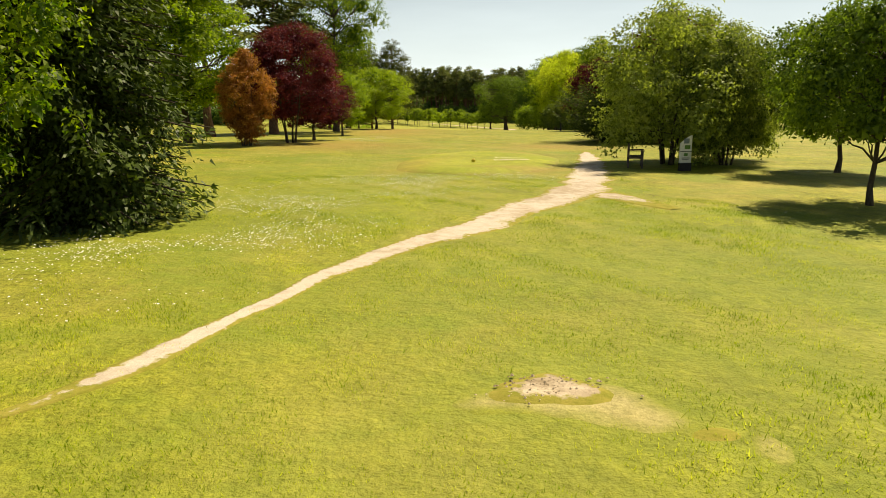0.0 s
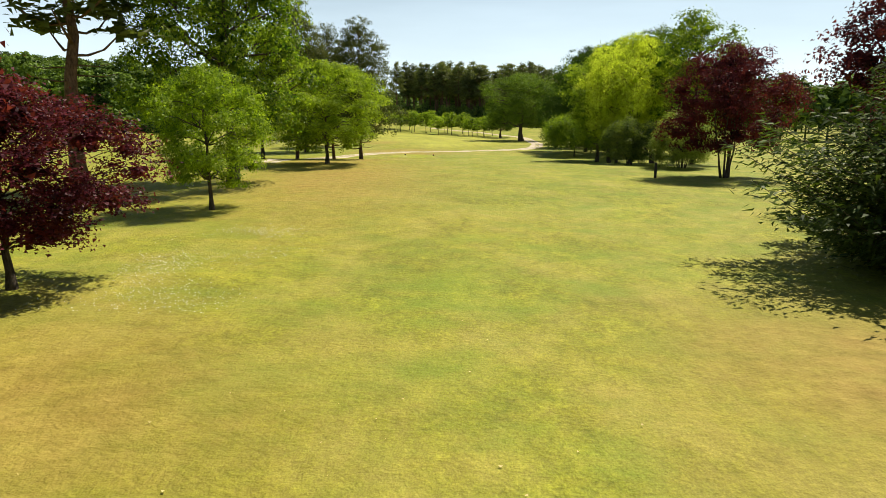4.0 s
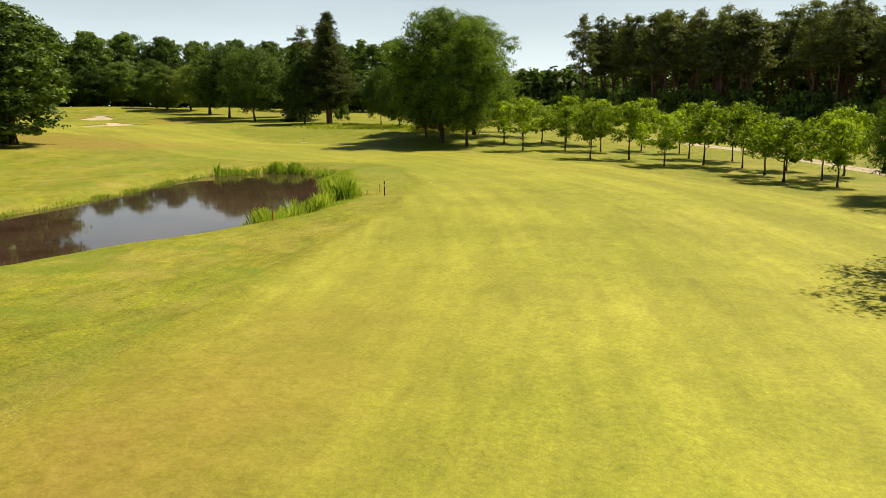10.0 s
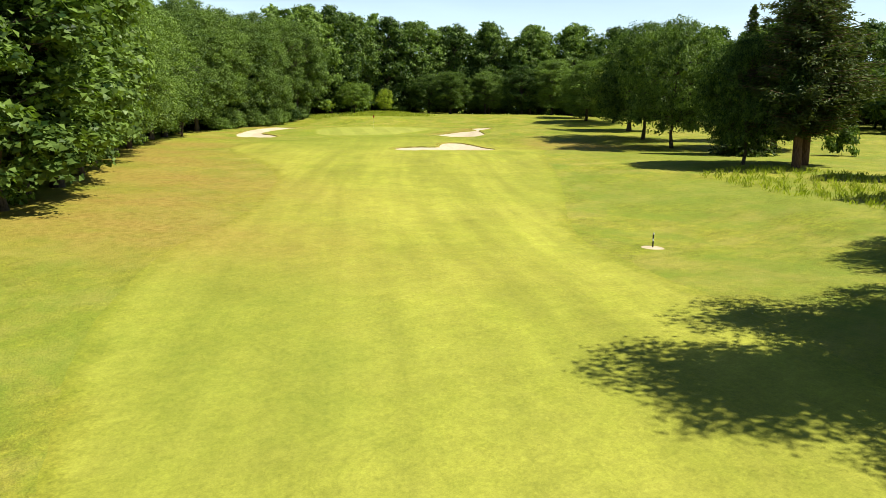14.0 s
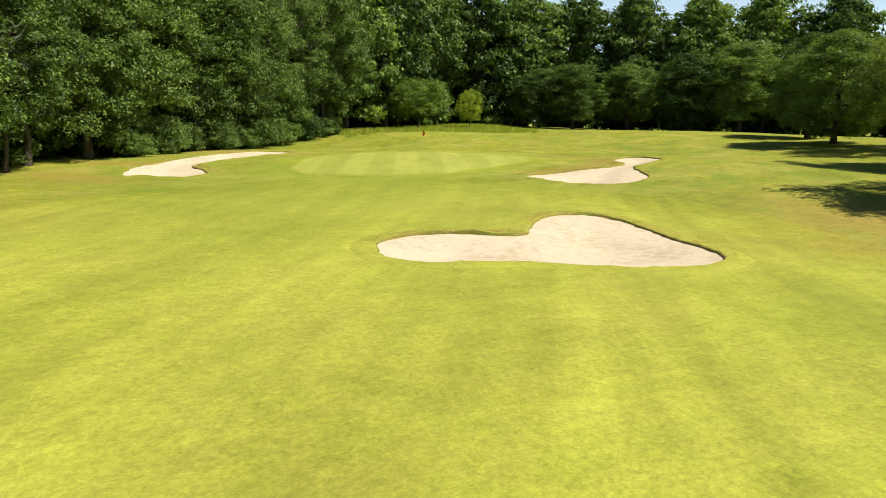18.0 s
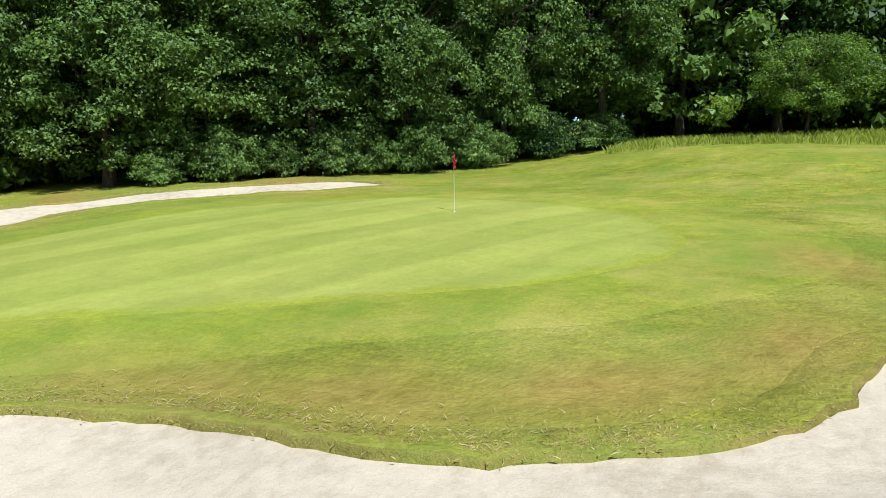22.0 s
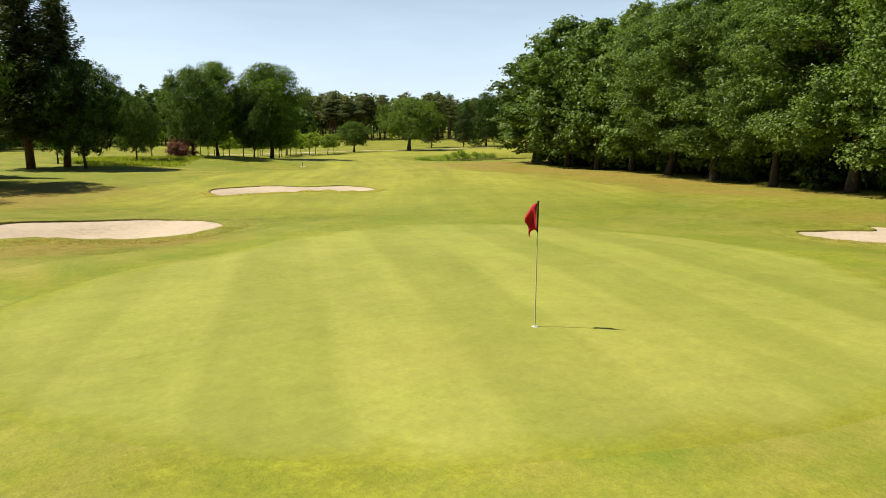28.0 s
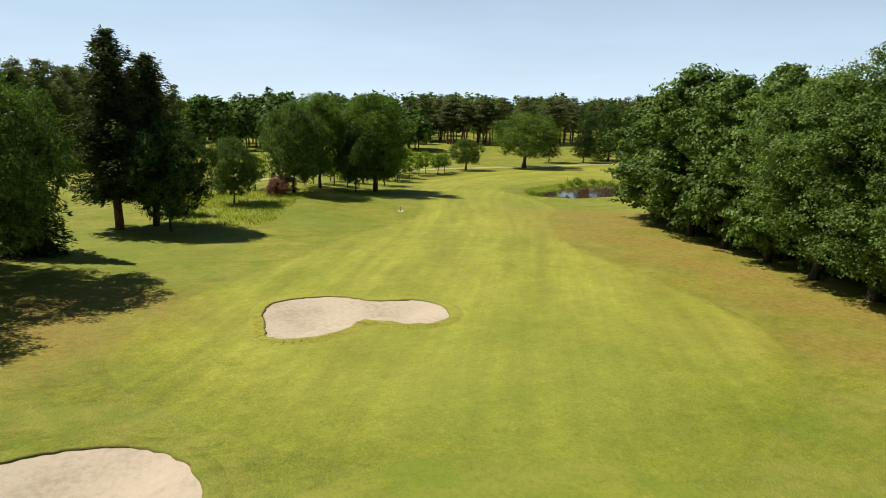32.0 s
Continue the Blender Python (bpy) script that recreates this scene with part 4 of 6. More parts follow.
def pine(seed, h=18.0, r=3.2, bole=0.55, plates=11, clumps=18, per=8, size=0.5, lean=0.0, flat=0.4, corners=4, tuft=0.3, needle=0.28):
    """A pine with a bare stem, dead stubs and needle plates at the ends of crooked boughs."""
    rng = np.random.default_rng(seed)
    stem = bend(rng, (0, 0, -0.2), (rng.uniform(-0.5, 0.5) + lean, rng.uniform(-0.5, 0.5), h * 0.97), 0, 9, 0.007 + 0.05 * lean)
    trunk = tube(stem, 0.0135 * h * np.linspace(1, 0.15, 9) * (1 + 0.4 * np.exp(-np.arange(9) * 2.0)), 8)
    boughs, lobes = [], []
    for k in range(plates):
        t = (k + 0.5) / plates
        z = h * (bole + (1 - bole) * t)
        a = 2.399 * k + rng.uniform(-0.5, 0.5)
        reach = r * (math.sin(math.pi * min(1, 0.28 + t * 0.72)) ** 0.8 + 0.1) * rng.uniform(0.45, 0.82)
        base = np.array([np.interp(z - 0.05 * h, stem[:, 2], stem[:, m]) for m in range(3)])
        tip = base + np.array([math.cos(a) * reach * 0.8, math.sin(a) * reach * 0.8, 0.05 * h + 0.15 * reach])
        boughs.append(tube(bend(rng, base, tip, -0.03 * h, 4), np.linspace(0.0045, 0.0012, 4) * h, 4))
        lobes.append((*tip, reach * rng.uniform(0.4, 0.6) + 0.3, reach * flat * 0.6 + 0.25))
    for k in range(7):
        z, a = h * rng.uniform(bole * 0.4, bole), rng.uniform(0, 6.3)
        base = np.array([np.interp(z, stem[:, 2], stem[:, m]) for m in range(3)])
        boughs.append(tube(bend(rng, base, base + np.array([math.cos(a), math.sin(a), 0.1]) * r * rng.uniform(0.2, 0.6), -0.1, 4), np.linspace(0.0028, 0.0008, 4) * h, 4))
    lobes.append((*stem[-1], r * 0.35, r * 0.3))
    lo = np.array(lobes)
    return join([trunk] + boughs), lobes_crown(rng, lo, clumps * len(lo), per, size, tuft, -0.4, needle, corners)


KINDS = {}


def kind_of(key, shape, h, r, bark, leaf, names=("trunk", "crown")):
    """Keeps the meshes of one grown shape, to be shared by all trees of that shape."""
    made = []
    for name, (v, f), m in zip(names, shape, (bark, leaf)):
        me = mesh_of(name, v, f, m is bark)
        me.materials.append(m)
        made.append((name, me))
    KINDS[key] = (made, h, r)


def plant(key, name, x, y, h, r, turn, label, category="tree", group="", lean=0.0, sink=0.05):
    """A tree of a grown shape, scaled to its height and crown radius, standing on the ground."""
    made, h0, r0 = KINDS[key]
    root = new(name)
    root.empty_display_size = 0.3
    root.matrix_world = pose(x, y, spot(x, y) - sink, 0, lean, turn) @ Matrix.Diagonal((r / r0, r / r0, h / h0, 1))
    tagged(root, label, category, group)
    for n, me in made:
        o = new(n, me)
        o.parent = root
    return root


# grown shapes: near ones with small leaves, those of the woods coarser
for s in range(3):
    kind_of(f"near{s}", broadleaf(10 + s, 10, 4.3, 0.10, 38, 1500, 24, 0.125, 0.24, gaps=0.6, corners=3), 10, 4.3, BARK, LIMELEAF)
    kind_of(f"wood{s}", broadleaf(20 + s, 17, 5.0, 0.06, 44, 900, 18, 0.30, 0.34, gaps=0.5, low=-0.7, twigs=1, corners=3), 17, 5.0, BARK, OAKLEAF)
    kind_of(f"fine{s}", broadleaf(25 + s, 17, 5.0, 0.05 + 0.04 * s, 52, 2700, 22, 0.16, 0.27, gaps=0.6, low=-0.7, twigs=2, corners=3), 17, 5.0, BARK, OAKLEAF)
    kind_of(f"deep{s}", broadleaf(30 + s, 17, 5.0, 0.03, 16, 150, 18, 0.6, 0.5, low=-0.95, twigs=0, corners=3), 17, 5.0, BARK, OAKLEAF)
    kind_of(f"scots{s}", pine(40 + s, 19, 3.0, 0.46, 24, 8, 16, 0.42, corners=3, tuft=0.34, needle=0.2), 19, 3.0, PINEBARK, OLDPINE)
    kind_of(f"orchard{s}", broadleaf(50 + s, 4.2, 1.9, 0.26, 16, 170, 16, 0.15, 0.17, gaps=1.0, corners=3), 4.2, 1.9, BARK, MIDLEAF)
for s in range(2):
    kind_of(f"oak{s}", broadleaf(60 + s, 13.5, 7.3, 0.06, 54, 2400, 20, 0.2, 0.3, gaps=0.7, corners=3), 13.5, 7.3, BARK, OAKLEAF)
    kind_of(f"plum{s}", broadleaf(70 + s, 7, 3.2, 0.14, 30, 1500, 24, 0.095, 0.2, stems=5 - 4 * s, gaps=0.5, corners=3), 7, 3.2, BARK, PLUMLEAF)
    kind_of(f"hazel{s}", broadleaf(80 + s, 6, 2.8, 0.0, 34, 1500, 24, 0.1, 0.2, stems=6, shape=0.45, gaps=0.6, low=-0.9, corners=3, flat=1.7), 6, 2.8, BARK, GREYLEAF)
    kind_of(f"fir{s}", conifer(90 + s, 18, 4.2, 0.16, 64, 5, 130, 0.36, 0.10, 0.55, 0.4, 0.2), 18, 4.2, PINEBARK, FIRLEAF)
    kind_of(f"blackpine{s}", pine(100 + s, 10, 3.2, 0.14, 46, 30, 26, 0.19, flat=0.5, corners=3, tuft=0.17, needle=0.13), 10, 3.2, PINEBARK, PINELEAF)
    kind_of(f"under{s}", broadleaf(110 + s, 3, 2.2, 0.0, 9, 70, 18, 0.3, 0.3, stems=3, shape=0.5, twigs=0, corners=3), 3, 2.2, BARK, OAKLEAF)
    kind_of(f"golden{s}", broadleaf(120 + s, 8, 4.2, 0.14, 34, 1300, 22, 0.105, 0.2, gaps=1.1), 8, 4.2, BARK, YELLOWLEAF)
    kind_of(f"darkbig{s}", broadleaf(130 + s, 15, 7, 0.0, 54, 2400, 20, 0.18, 0.3, shape=0.6, gaps=0.5, low=-0.8, corners=3), 15, 7, BARK, DARKLEAF)
    kind_of(f"ash{s}", broadleaf(150 + s, 12, 4.6, 0.10, 42, 2200, 24, 0.12, 0.26, shape=0.5, gaps=0.8, low=-0.7, corners=3), 12, 4.6, BARK, MIDLEAF)
    kind_of(f"row{s}", broadleaf(155 + s, 11, 3.4, 0.16, 34, 950, 22, 0.125, 0.22, gaps=1.1, low=-0.7, corners=3), 11, 3.4, BARK, MIDLEAF)
kind_of("spruce", conifer(140, 11, 3.0, 0.0, 46, 11, 250, 0.145, 0.25, 0.7, 0.22, 0.28, 3), 11, 3.0, BARK, SPRUCELEAF)
kind_of("darkspruce", conifer(141, 15, 3.6, 0.02, 34, 10, 44, 0.42, 0.3, 0.8, 0.2, 0.24), 15, 3.6, BARK, SPRUCELEAF)
kind_of("cypress", broadleaf(142, 5.2, 1.6, 0.0, 40, 1500, 22, 0.075, 0.11, stems=5, shape=1.3, gaps=0.8, low=-0.95, corners=3, flat=2.0), 5.2, 1.6, BARK, RUSTLEAF)
kind_of("yew", conifer(143, 6, 4.2, 0.0, 24, 15, 300, 0.17, -0.1, 0.5, 0.3, 0.2, 3), 6, 4.2, BARK, YEWLEAF)
kind_of("pinkbush", broadleaf(144, 2.6, 2.0, 0.0, 14, 220, 16, 0.15, 0.2, stems=4, shape=0.5, corners=3), 2.6, 2.0, BARK, PINKLEAF)
kind_of("twisted", pine(145, 5.2, 2.8, 0.3, 20, 26, 26, 0.15, 0.7, 0.6, 3, 0.15, 0.13), 5.2, 2.8, PINEBARK, DARKPINE)
kind_of("darkpine", pine(102, 10, 3.4, 0.12, 46, 30, 26, 0.19, flat=0.5, corners=3, tuft=0.19, needle=0.14), 10, 3.4, PINEBARK, SPRUCELEAF)
kind_of("weeping", broadleaf(146, 5, 4.2, 0.10, 36, 1700, 24, 0.105, 0.22, shape=0.6, gaps=0.4, corners=3), 5, 4.2, BARK, MIDLEAF)
kind_of("limetree", broadleaf(147, 11, 3.4, 0.12, 34, 850, 22, 0.13, 0.22, gaps=1.0, low=-0.7, corners=3), 11, 3.4, BARK, LIMELEAF)
kind_of("barelime", broadleaf(148, 11, 3.4, 0.14, 34, 1300, 24, 0.125, 0.24, gaps=0.6, corners=3), 11, 3.4, BARK, LIMELEAF)
kind_of("bareoak", broadleaf(149, 13.5, 7.3, 0.13, 44, 3000, 22, 0.15, 0.32, shape=0.7, gaps=1.4, corners=3, thick=0.036), 13.5, 7.3, BARK, OAKDEEP)
kind_of("apple", broadleaf(165, 5.4, 2.6, 0.22, 34, 1300, 24, 0.09, 0.17, gaps=0.9, corners=3), 5.4, 2.6, BARK, OAKDEEP)
kind_of("bendoak", broadleaf(62, 15, 6.2, 0.08, 46, 2800, 22, 0.16, 0.3, gaps=1.1, low=-0.6, corners=3), 15, 6.2, BARK, BENDLEAF)
kind_of("brush", broadleaf(166, 3, 2.2, 0.0, 18, 420, 20, 0.13, 0.2, stems=4, shape=0.5, gaps=0.8, low=-0.9, twigs=1, corners=3), 3, 2.2, BARK, OAKLEAF)
kind_of("maple", broadleaf(161, 8, 4.2, 0.10, 46, 1900, 24, 0.105, 0.2, gaps=0.8, flat=0.7), 8, 4.2, BARK, MIDLEAF)
kind_of("willow", broadleaf(163, 11, 4.4, 0.12, 40, 1900, 22, 0.13, 0.24, shape=0.6, gaps=0.8, low=-0.7, corners=3), 11, 4.4, BARK, GREYLEAF)
kind_of("tallash", broadleaf(152, 16, 4.8, 0.12, 40, 1700, 22, 0.15, 0.3, shape=0.6, gaps=1.0, low=-0.6, corners=3), 16, 4.8, BARK, MIDLEAF)

# --- by the first tee
plant("spruce", "spruce", -9.3, -51.4, 11, 2.75, 40, "dark green spruce with drooping boughs down to the grass", "conifer")
plant("near0", "maple", -10.0, -55.6, 7.5, 2.7, 10, "bright green maple beside a dark spruce")
plant("barelime", "lime_tree", -19.9, -21.8, 11.5, 4.6, 0, "bright green lime tree with a bare dark trunk", group="lime trees behind the tee")
plant("barelime", "lime_tree", -17.8, -20.6, 11.5, 4.2, 130, "bright green lime tree with a bare dark trunk", group="lime trees behind the tee")
plant("barelime", "lime_tree", -21.5, -29, 10.5, 4.6, 230, "bright green lime tree with a bare dark trunk", group="lime trees behind the tee")
plant("cypress", "cypress", -13.1, -24.2, 5.5, 1.45, 0, "rust-brown dying cypress, dense and upright", "conifer")
plant("plum0", "purple_plum_tree", -11.4, -19.8, 7.4, 3.1, 0, "dark purple plum tree with many stems")
plant("plum1", "purple_plum_tree", -10.9, -14.5, 4.6, 2.8, 70, "small wine-red plum tree with one stem")
plant("near1", "hornbeam", -10.6, -1.4, 5.8, 2.3, 60, "low bushy green hornbeam at the edge of the grass")
plant("tallash", "ash_tree", -12.6, 8.5, 17.0, 4.8, 20, "tall airy light green ash tree")
plant("scots0", "pine_tree", -17.5, 2, 15, 4.4, 20, "tall dark pine behind the plum trees", "conifer")
plant("scots1", "pine_tree", -21, -6, 15, 4.4, 120, "tall dark pine behind the plum trees", "conifer")
plant("maple", "maple", -9.6, 21.9, 7.4, 4.2, 200, "golden-green maple with a short dark trunk")
plant("hazel0", "hazel", 7.5, -36.4, 6.4, 2.9, 0, "tall many-stemmed grey-green bush beside the bench", "bush")
plant("hazel1", "hazel", 9.6, -37.2, 5.2, 1.9, 80, "many-stemmed grey-green bush behind the tee sign", "bush")
plant("hazel0", "hazel", 11.0, -33.0, 6.0, 2.5, 150, "many-stemmed grey-green bush beside the path", "bush")
plant("apple", "apple_tree", 8.3, -49.2, 4.9, 2.1, 300, "small green tree with a leaning dark trunk")
plant("apple", "apple_tree", 12.2, -40.7, 5.6, 2.6, 100, "small green tree with a leaning dark trunk")
plant("yew", "yew", 12.0, -12.2, 6.0, 5.6, 0, "broad dark yew spreading low over the grass", "conifer")
plant("plum0", "purple_plum_tree", 15.5, 12, 7.6, 3.4, 200, "dark purple plum tree at the edge of the fairway")
plant("plum0", "purple_plum_tree", 18.5, -3, 10.5, 4.8, 100, "large dark purple plum tree behind a yew")
row = "trees beside the fairway"
for key, x, y, h, r, a in (("row0", 14.4, 41.7, 10.6, 3.2, 20), ("row1", 16.2, 44.0, 12.2, 3.5, 140), ("limetree", 14.9, 38.6, 9.6, 2.9, 250), ("row1", 18.6, 37.0, 12.6, 3.7, 60), ("row0", 19.5, 29, 12.4, 3.7, 300)):
    plant(key, "lime_tree", x, y, h, r, a, "light green tree in the row beside the fairway", group=row)
for key, x, y, h, r, a in (("golden0", 14.7, 35.0, 10.2, 3.5, 30), ("golden1", 15.2, 32.4, 11.0, 3.7, 120)):
    plant(key, "maple", x, y, h, r, a, "golden-green maple in the row beside the fairway", group=row)
plant("row0", "lime_tree", 17.5, 48.0, 13.0, 3.8, 220, "tall green lime tree in the row beside the fairway", group=row)
plant("hazel1", "hazel", 13.2, 24.8, 3.6, 1.8, 10, "low grey-green bush with several stems", "bush")
plant("hazel1", "hazel", 15.8, 20.5, 4.2, 2.2, 110, "low grey-green bush with several stems", "bush")
plant("darkbig0", "chestnut_tree", 18.2, 66.0, 13.6, 5.4, 0, "large dark green chestnut tree with low boughs")
plant("darkbig1", "chestnut_tree", 24.0, 58.0, 14.0, 5.6, 200, "large dark green chestnut tree with low boughs")
plant("darkbig1", "chestnut_tree", 24.5, 82.0, 15.5, 7.0, 100, "large dark green chestnut tree with low boughs")
plant("weeping", "apple_tree", 14.8, 55.9, 5.1, 4.0, 0, "low spreading round-headed tree with a dark trunk")
plant("darkpine", "pine_tree", 21.2, 92.6, 9.6, 3.4, 0, "dark pine beside the curving track", "conifer")
plant("darkpine", "pine_tree", 24.8, 101, 9.8, 3.2, 50, "dark pine beside the curving track", "conifer")
plant("bareoak", "oak_tree", 15.0, 114.5, 13.6, 7.0, 0, "broad old oak with a thick dark trunk beside the track")
plant("bareoak", "oak_tree", 12.3, 131.8, 7.4, 3.5, 40, "small dark round-headed oak near the track")
plant("blackpine0", "pine_tree", -8.3, 32.8, 11.5, 3.5, 100, "dark shaggy pine with a straight trunk", "conifer")
plant("blackpine1", "pine_tree", -11.7, 39.6, 12.0, 3.2, 200, "dark shaggy pine with a straight trunk", "conifer")
plant("blackpine0", "pine_tree", -14.5, 35.5, 13.5, 3.4, 300, "dark shaggy pine with a straight trunk", "conifer")
plant("near2", "ash_tree", -17.0, 33, 12.0, 3.8, 220, "tall green ash tree behind the pines")
plant("ash0", "ash_tree", -17.6, 56.8, 12.0, 5.2, 10, "green tree with a dark trunk beside the track")
plant("ash1", "ash_tree", -17.4, 72.3, 11.6, 3.6, 90, "light green tree with a grey trunk beside the pond fence")
plant("twisted", "pine_tree", -22.0, 89.8, 5.3, 2.8, 0, "small crooked pine leaning over the grass near the pond", "conifer", lean=8)

# --- the orchard: short rows of young trees
rng = np.random.default_rng(77)
for n, (x, y) in enumerate([(-16.4, 162), (-12.1, 164.5), (-8.7, 156.6), (-5.0, 157), (-1.8, 151.5), (1.6, 153.4), (4.7, 152), (5.7, 146.3), (6.3, 141.5), (9.2, 143.2), (9.2, 138.6), (-15.6, 171), (-8.3, 166), (-4, 168.5), (0.6, 159), (4.5, 158), (8, 150.5), (11.5, 147), (-19, 177), (-13, 174), (-10, 172), (0, 166), (-20, 170), (-24, 186)]):
    plant(f"orchard{n % 3}", "orchard_tree", x, y, rng.uniform(4.4, 5.9), rng.uniform(1.9, 2.7), rng.uniform(0, 360), "young fruit tree with a thin stem in an orchard row", "tree", "orchard trees")

# --- the large group in the bend
for key, x, y, h, r, a in (("bendoak", -27.2, 167.6, 15.6, 6.2, 40), ("bendoak", -25.2, 176, 15.0, 5.4, 120), ("oak1", -31.5, 181.5, 13.5, 4.6, 220), ("bendoak", -23.6, 166.0, 13.0, 3.6, 300)):
    plant(key, "oak_tree", x, y, h, r, a, "large leafy oak casting a wide shadow over the fairway", group="oaks in the bend")
plant("oak1", "oak_tree", -30.4, 171.8, 10.5, 3.0, 15, "smaller green oak at the foot of larger oaks")
plant("oak1", "thorn_tree", -41.1, 191.6, 8.6, 3.2, 150, "round brownish green tree with a short trunk")
plant("pinkbush", "smoke_bush", -32.2, 183.4, 3.0, 2.0, 0, "low pinkish brown bush in long grass", "bush")
plant("pinkbush", "smoke_bush", -34.9, 184.8, 2.4, 1.7, 90, "low pinkish brown bush in long grass", "bush")
plant("oak0", "thorn_tree", -47.9, 201.6, 10, 2.6, 20, "slim green tree standing alone")
plant("fir0", "fir_tree", -59.2, 205.2, 19.3, 5.8, 0, "tall dark fir with a bare lower trunk", "conifer")
plant("fir1", "fir_tree", -57.9, 201.8, 17.2, 5.0, 80, "tall dark fir with a bare lower trunk", "conifer")
plant("oak1", "hornbeam", -62.0, 200.6, 11.0, 4.0, 200, "bushy green tree in front of tall firs")
plant("darkspruce", "spruce", -69.5, 212.0, 15, 3.6, 0, "dense dark spruce beside the fairway", "conifer")
plant("oak1", "oak_tree", -79.5, 213.5, 14.6, 5.8, 10, "broad green oak beside the fairway")
plant("oak0", "oak_tree", -90.5, 221.5, 15.2, 7.0, 200, "broad green oak beside the fairway")
plant("fine1", "oak_tree", -103.0, 233.0, 14.0, 5.4, 100, "green oak beside the fairway")
plant("under0", "thorn_bush", -63.3, 219.5, 3.4, 1.5, 0, "small dark round bush in long grass", "bush")
plant("wood0", "oak_tree", -72, 222, 14, 5, 0, "green oak behind the firs")
plant("scots2", "pine_tree", -78, 232, 19, 3.4, 0, "tall pine behind the oaks", "conifer")

# --- behind the green
plant("apple", "young_oak", -163.6, 216.0, 7.0, 3.7, 0, "round-headed young oak behind the putting green")
plant("orchard1", "sapling", -164.5, 210.4, 3.2, 1.2, 0, "thin sapling in long grass")
plant("golden0", "sapling", -168.0, 226.0, 5.9, 1.7, 0, "slim pale green young tree in long grass")
for n, (x, y, h, r) in enumerate([(-171, 239.7, 9, 4.4), (-166.5, 243, 10, 4.6), (-167, 253.7, 10.5, 4.6), (-157.3, 257.2, 11.5, 5.4), (-150.6, 260.8, 13, 5.4), (-145, 268, 14, 5.4), (-122.5, 243.4, 11, 4.6), (-131.5, 251, 10, 4.4)]):
    plant(f"fine{n % 3}", "oak_tree", x, y, h, r, 47 * n, "dark green oak at the edge of the forest", group="oaks behind the green")

for n, (x, y, h, r) in enumerate([(-144.6, 182.6, 3.6, 2.2), (-147.2, 185.0, 2.8, 1.8), (-149.4, 187.8, 3.4, 2.0), (-151.6, 190.2, 2.6, 1.8), (-153.6, 193.0, 3.8, 2.2), (-156.0, 195.8, 3.0, 2.0), (-159.0, 199.2, 3.4, 2.1), (-161.2, 203.0, 2.6, 1.8), (-142.2, 180.0, 2.4, 1.7)]):
    plant("brush", "hazel_bush", x, y, h, r, 61 * n, "leafy undergrowth hiding the trunks at the edge of the wood", "bush", "undergrowth of the wood")
plant("willow", "willow", -114.5, 242.0, 11.0, 4.4, 40, "pale olive-green willow at the edge of the forest")

# --- the wood along the fairway and round the green
EDGE = [(-68.8, 146.2), (-73.5, 147.6), (-79, 150), (-86, 152.3), (-93, 154.5), (-99, 156.5), (-105, 158), (-112, 160.8), (-119, 163.5), (-125, 166), (-130.5, 169), (-136, 172.5), (-141.5, 176.5), (-146, 181), (-150, 186), (-154, 191), (-158.5, 196.5), (-162.5, 202.5)]
for row, (back, key, share) in enumerate(((0, "wood", 1.0), (6.0, "deep", 0.95), (12.5, "deep", 0.9), (20, "deep", 0.8), (29, "deep", 0.8))):
    for n, (x, y) in enumerate(EDGE):
        if rng.random() > share:
            continue
        a = np.array(EDGE[min(n + 1, len(EDGE) - 1)]) - np.array(EDGE[max(n - 1, 0)])
        nx_, ny_ = -a[1] / np.hypot(*a), a[0] / np.hypot(*a)
        s = -1 if nx_ * 0.5 - ny_ < 0 else 1
        nx_, ny_ = nx_ * s, ny_ * s
        if ny_ > 0 and n < 14:
            nx_, ny_ = -nx_, -ny_
        q = (x + nx_ * back + rng.uniform(-1.3, 1.3) * (row > 0), y + ny_ * back + rng.uniform(-1.3, 1.3) * (row > 0))
        if row == 0 and n > 4:
            key = "fine"
        plant(f"{key}{(n + row) % 3}", "oak_tree", *q, (rng.uniform(13.5, 15) if n < 2 else rng.uniform(15.5, 18) if n < 6 else rng.uniform(17, 20.5)) - (2.0 if row else 0), rng.uniform(4.4, 6.2), rng.uniform(0, 360), "tall leafy oak of the dense wood beside the fairway", group="trees of the wood")
FAR_EDGE = [(-168, 208), (-173, 215), (-177, 224), (-179, 233), (-180, 242), (-178, 252), (-174, 261), (-168, 270), (-162, 278), (-155, 286), (-147, 293), (-138, 299), (-128, 304), (-117, 308), (-105, 311), (-93, 313)]
for row, (back, key) in enumerate(((0, "wood"), (8, "deep"), (17, "deep"))):
    for n, (x, y) in enumerate(FAR_EDGE):
        v = unit(np.array([x + 110.0, y - 215.0]))
        plant(f"{key}{(n + 2 * row) % 3}", "oak_tree", x + v[0] * back + rng.uniform(-1.5, 1.5), y + v[1] * back + rng.uniform(-1.5, 1.5), rng.uniform(21, 23.8) + 0.06 * back, rng.uniform(5.5, 7), rng.uniform(0, 360), "tall leafy oak of the forest behind the green", group="trees of the forest")
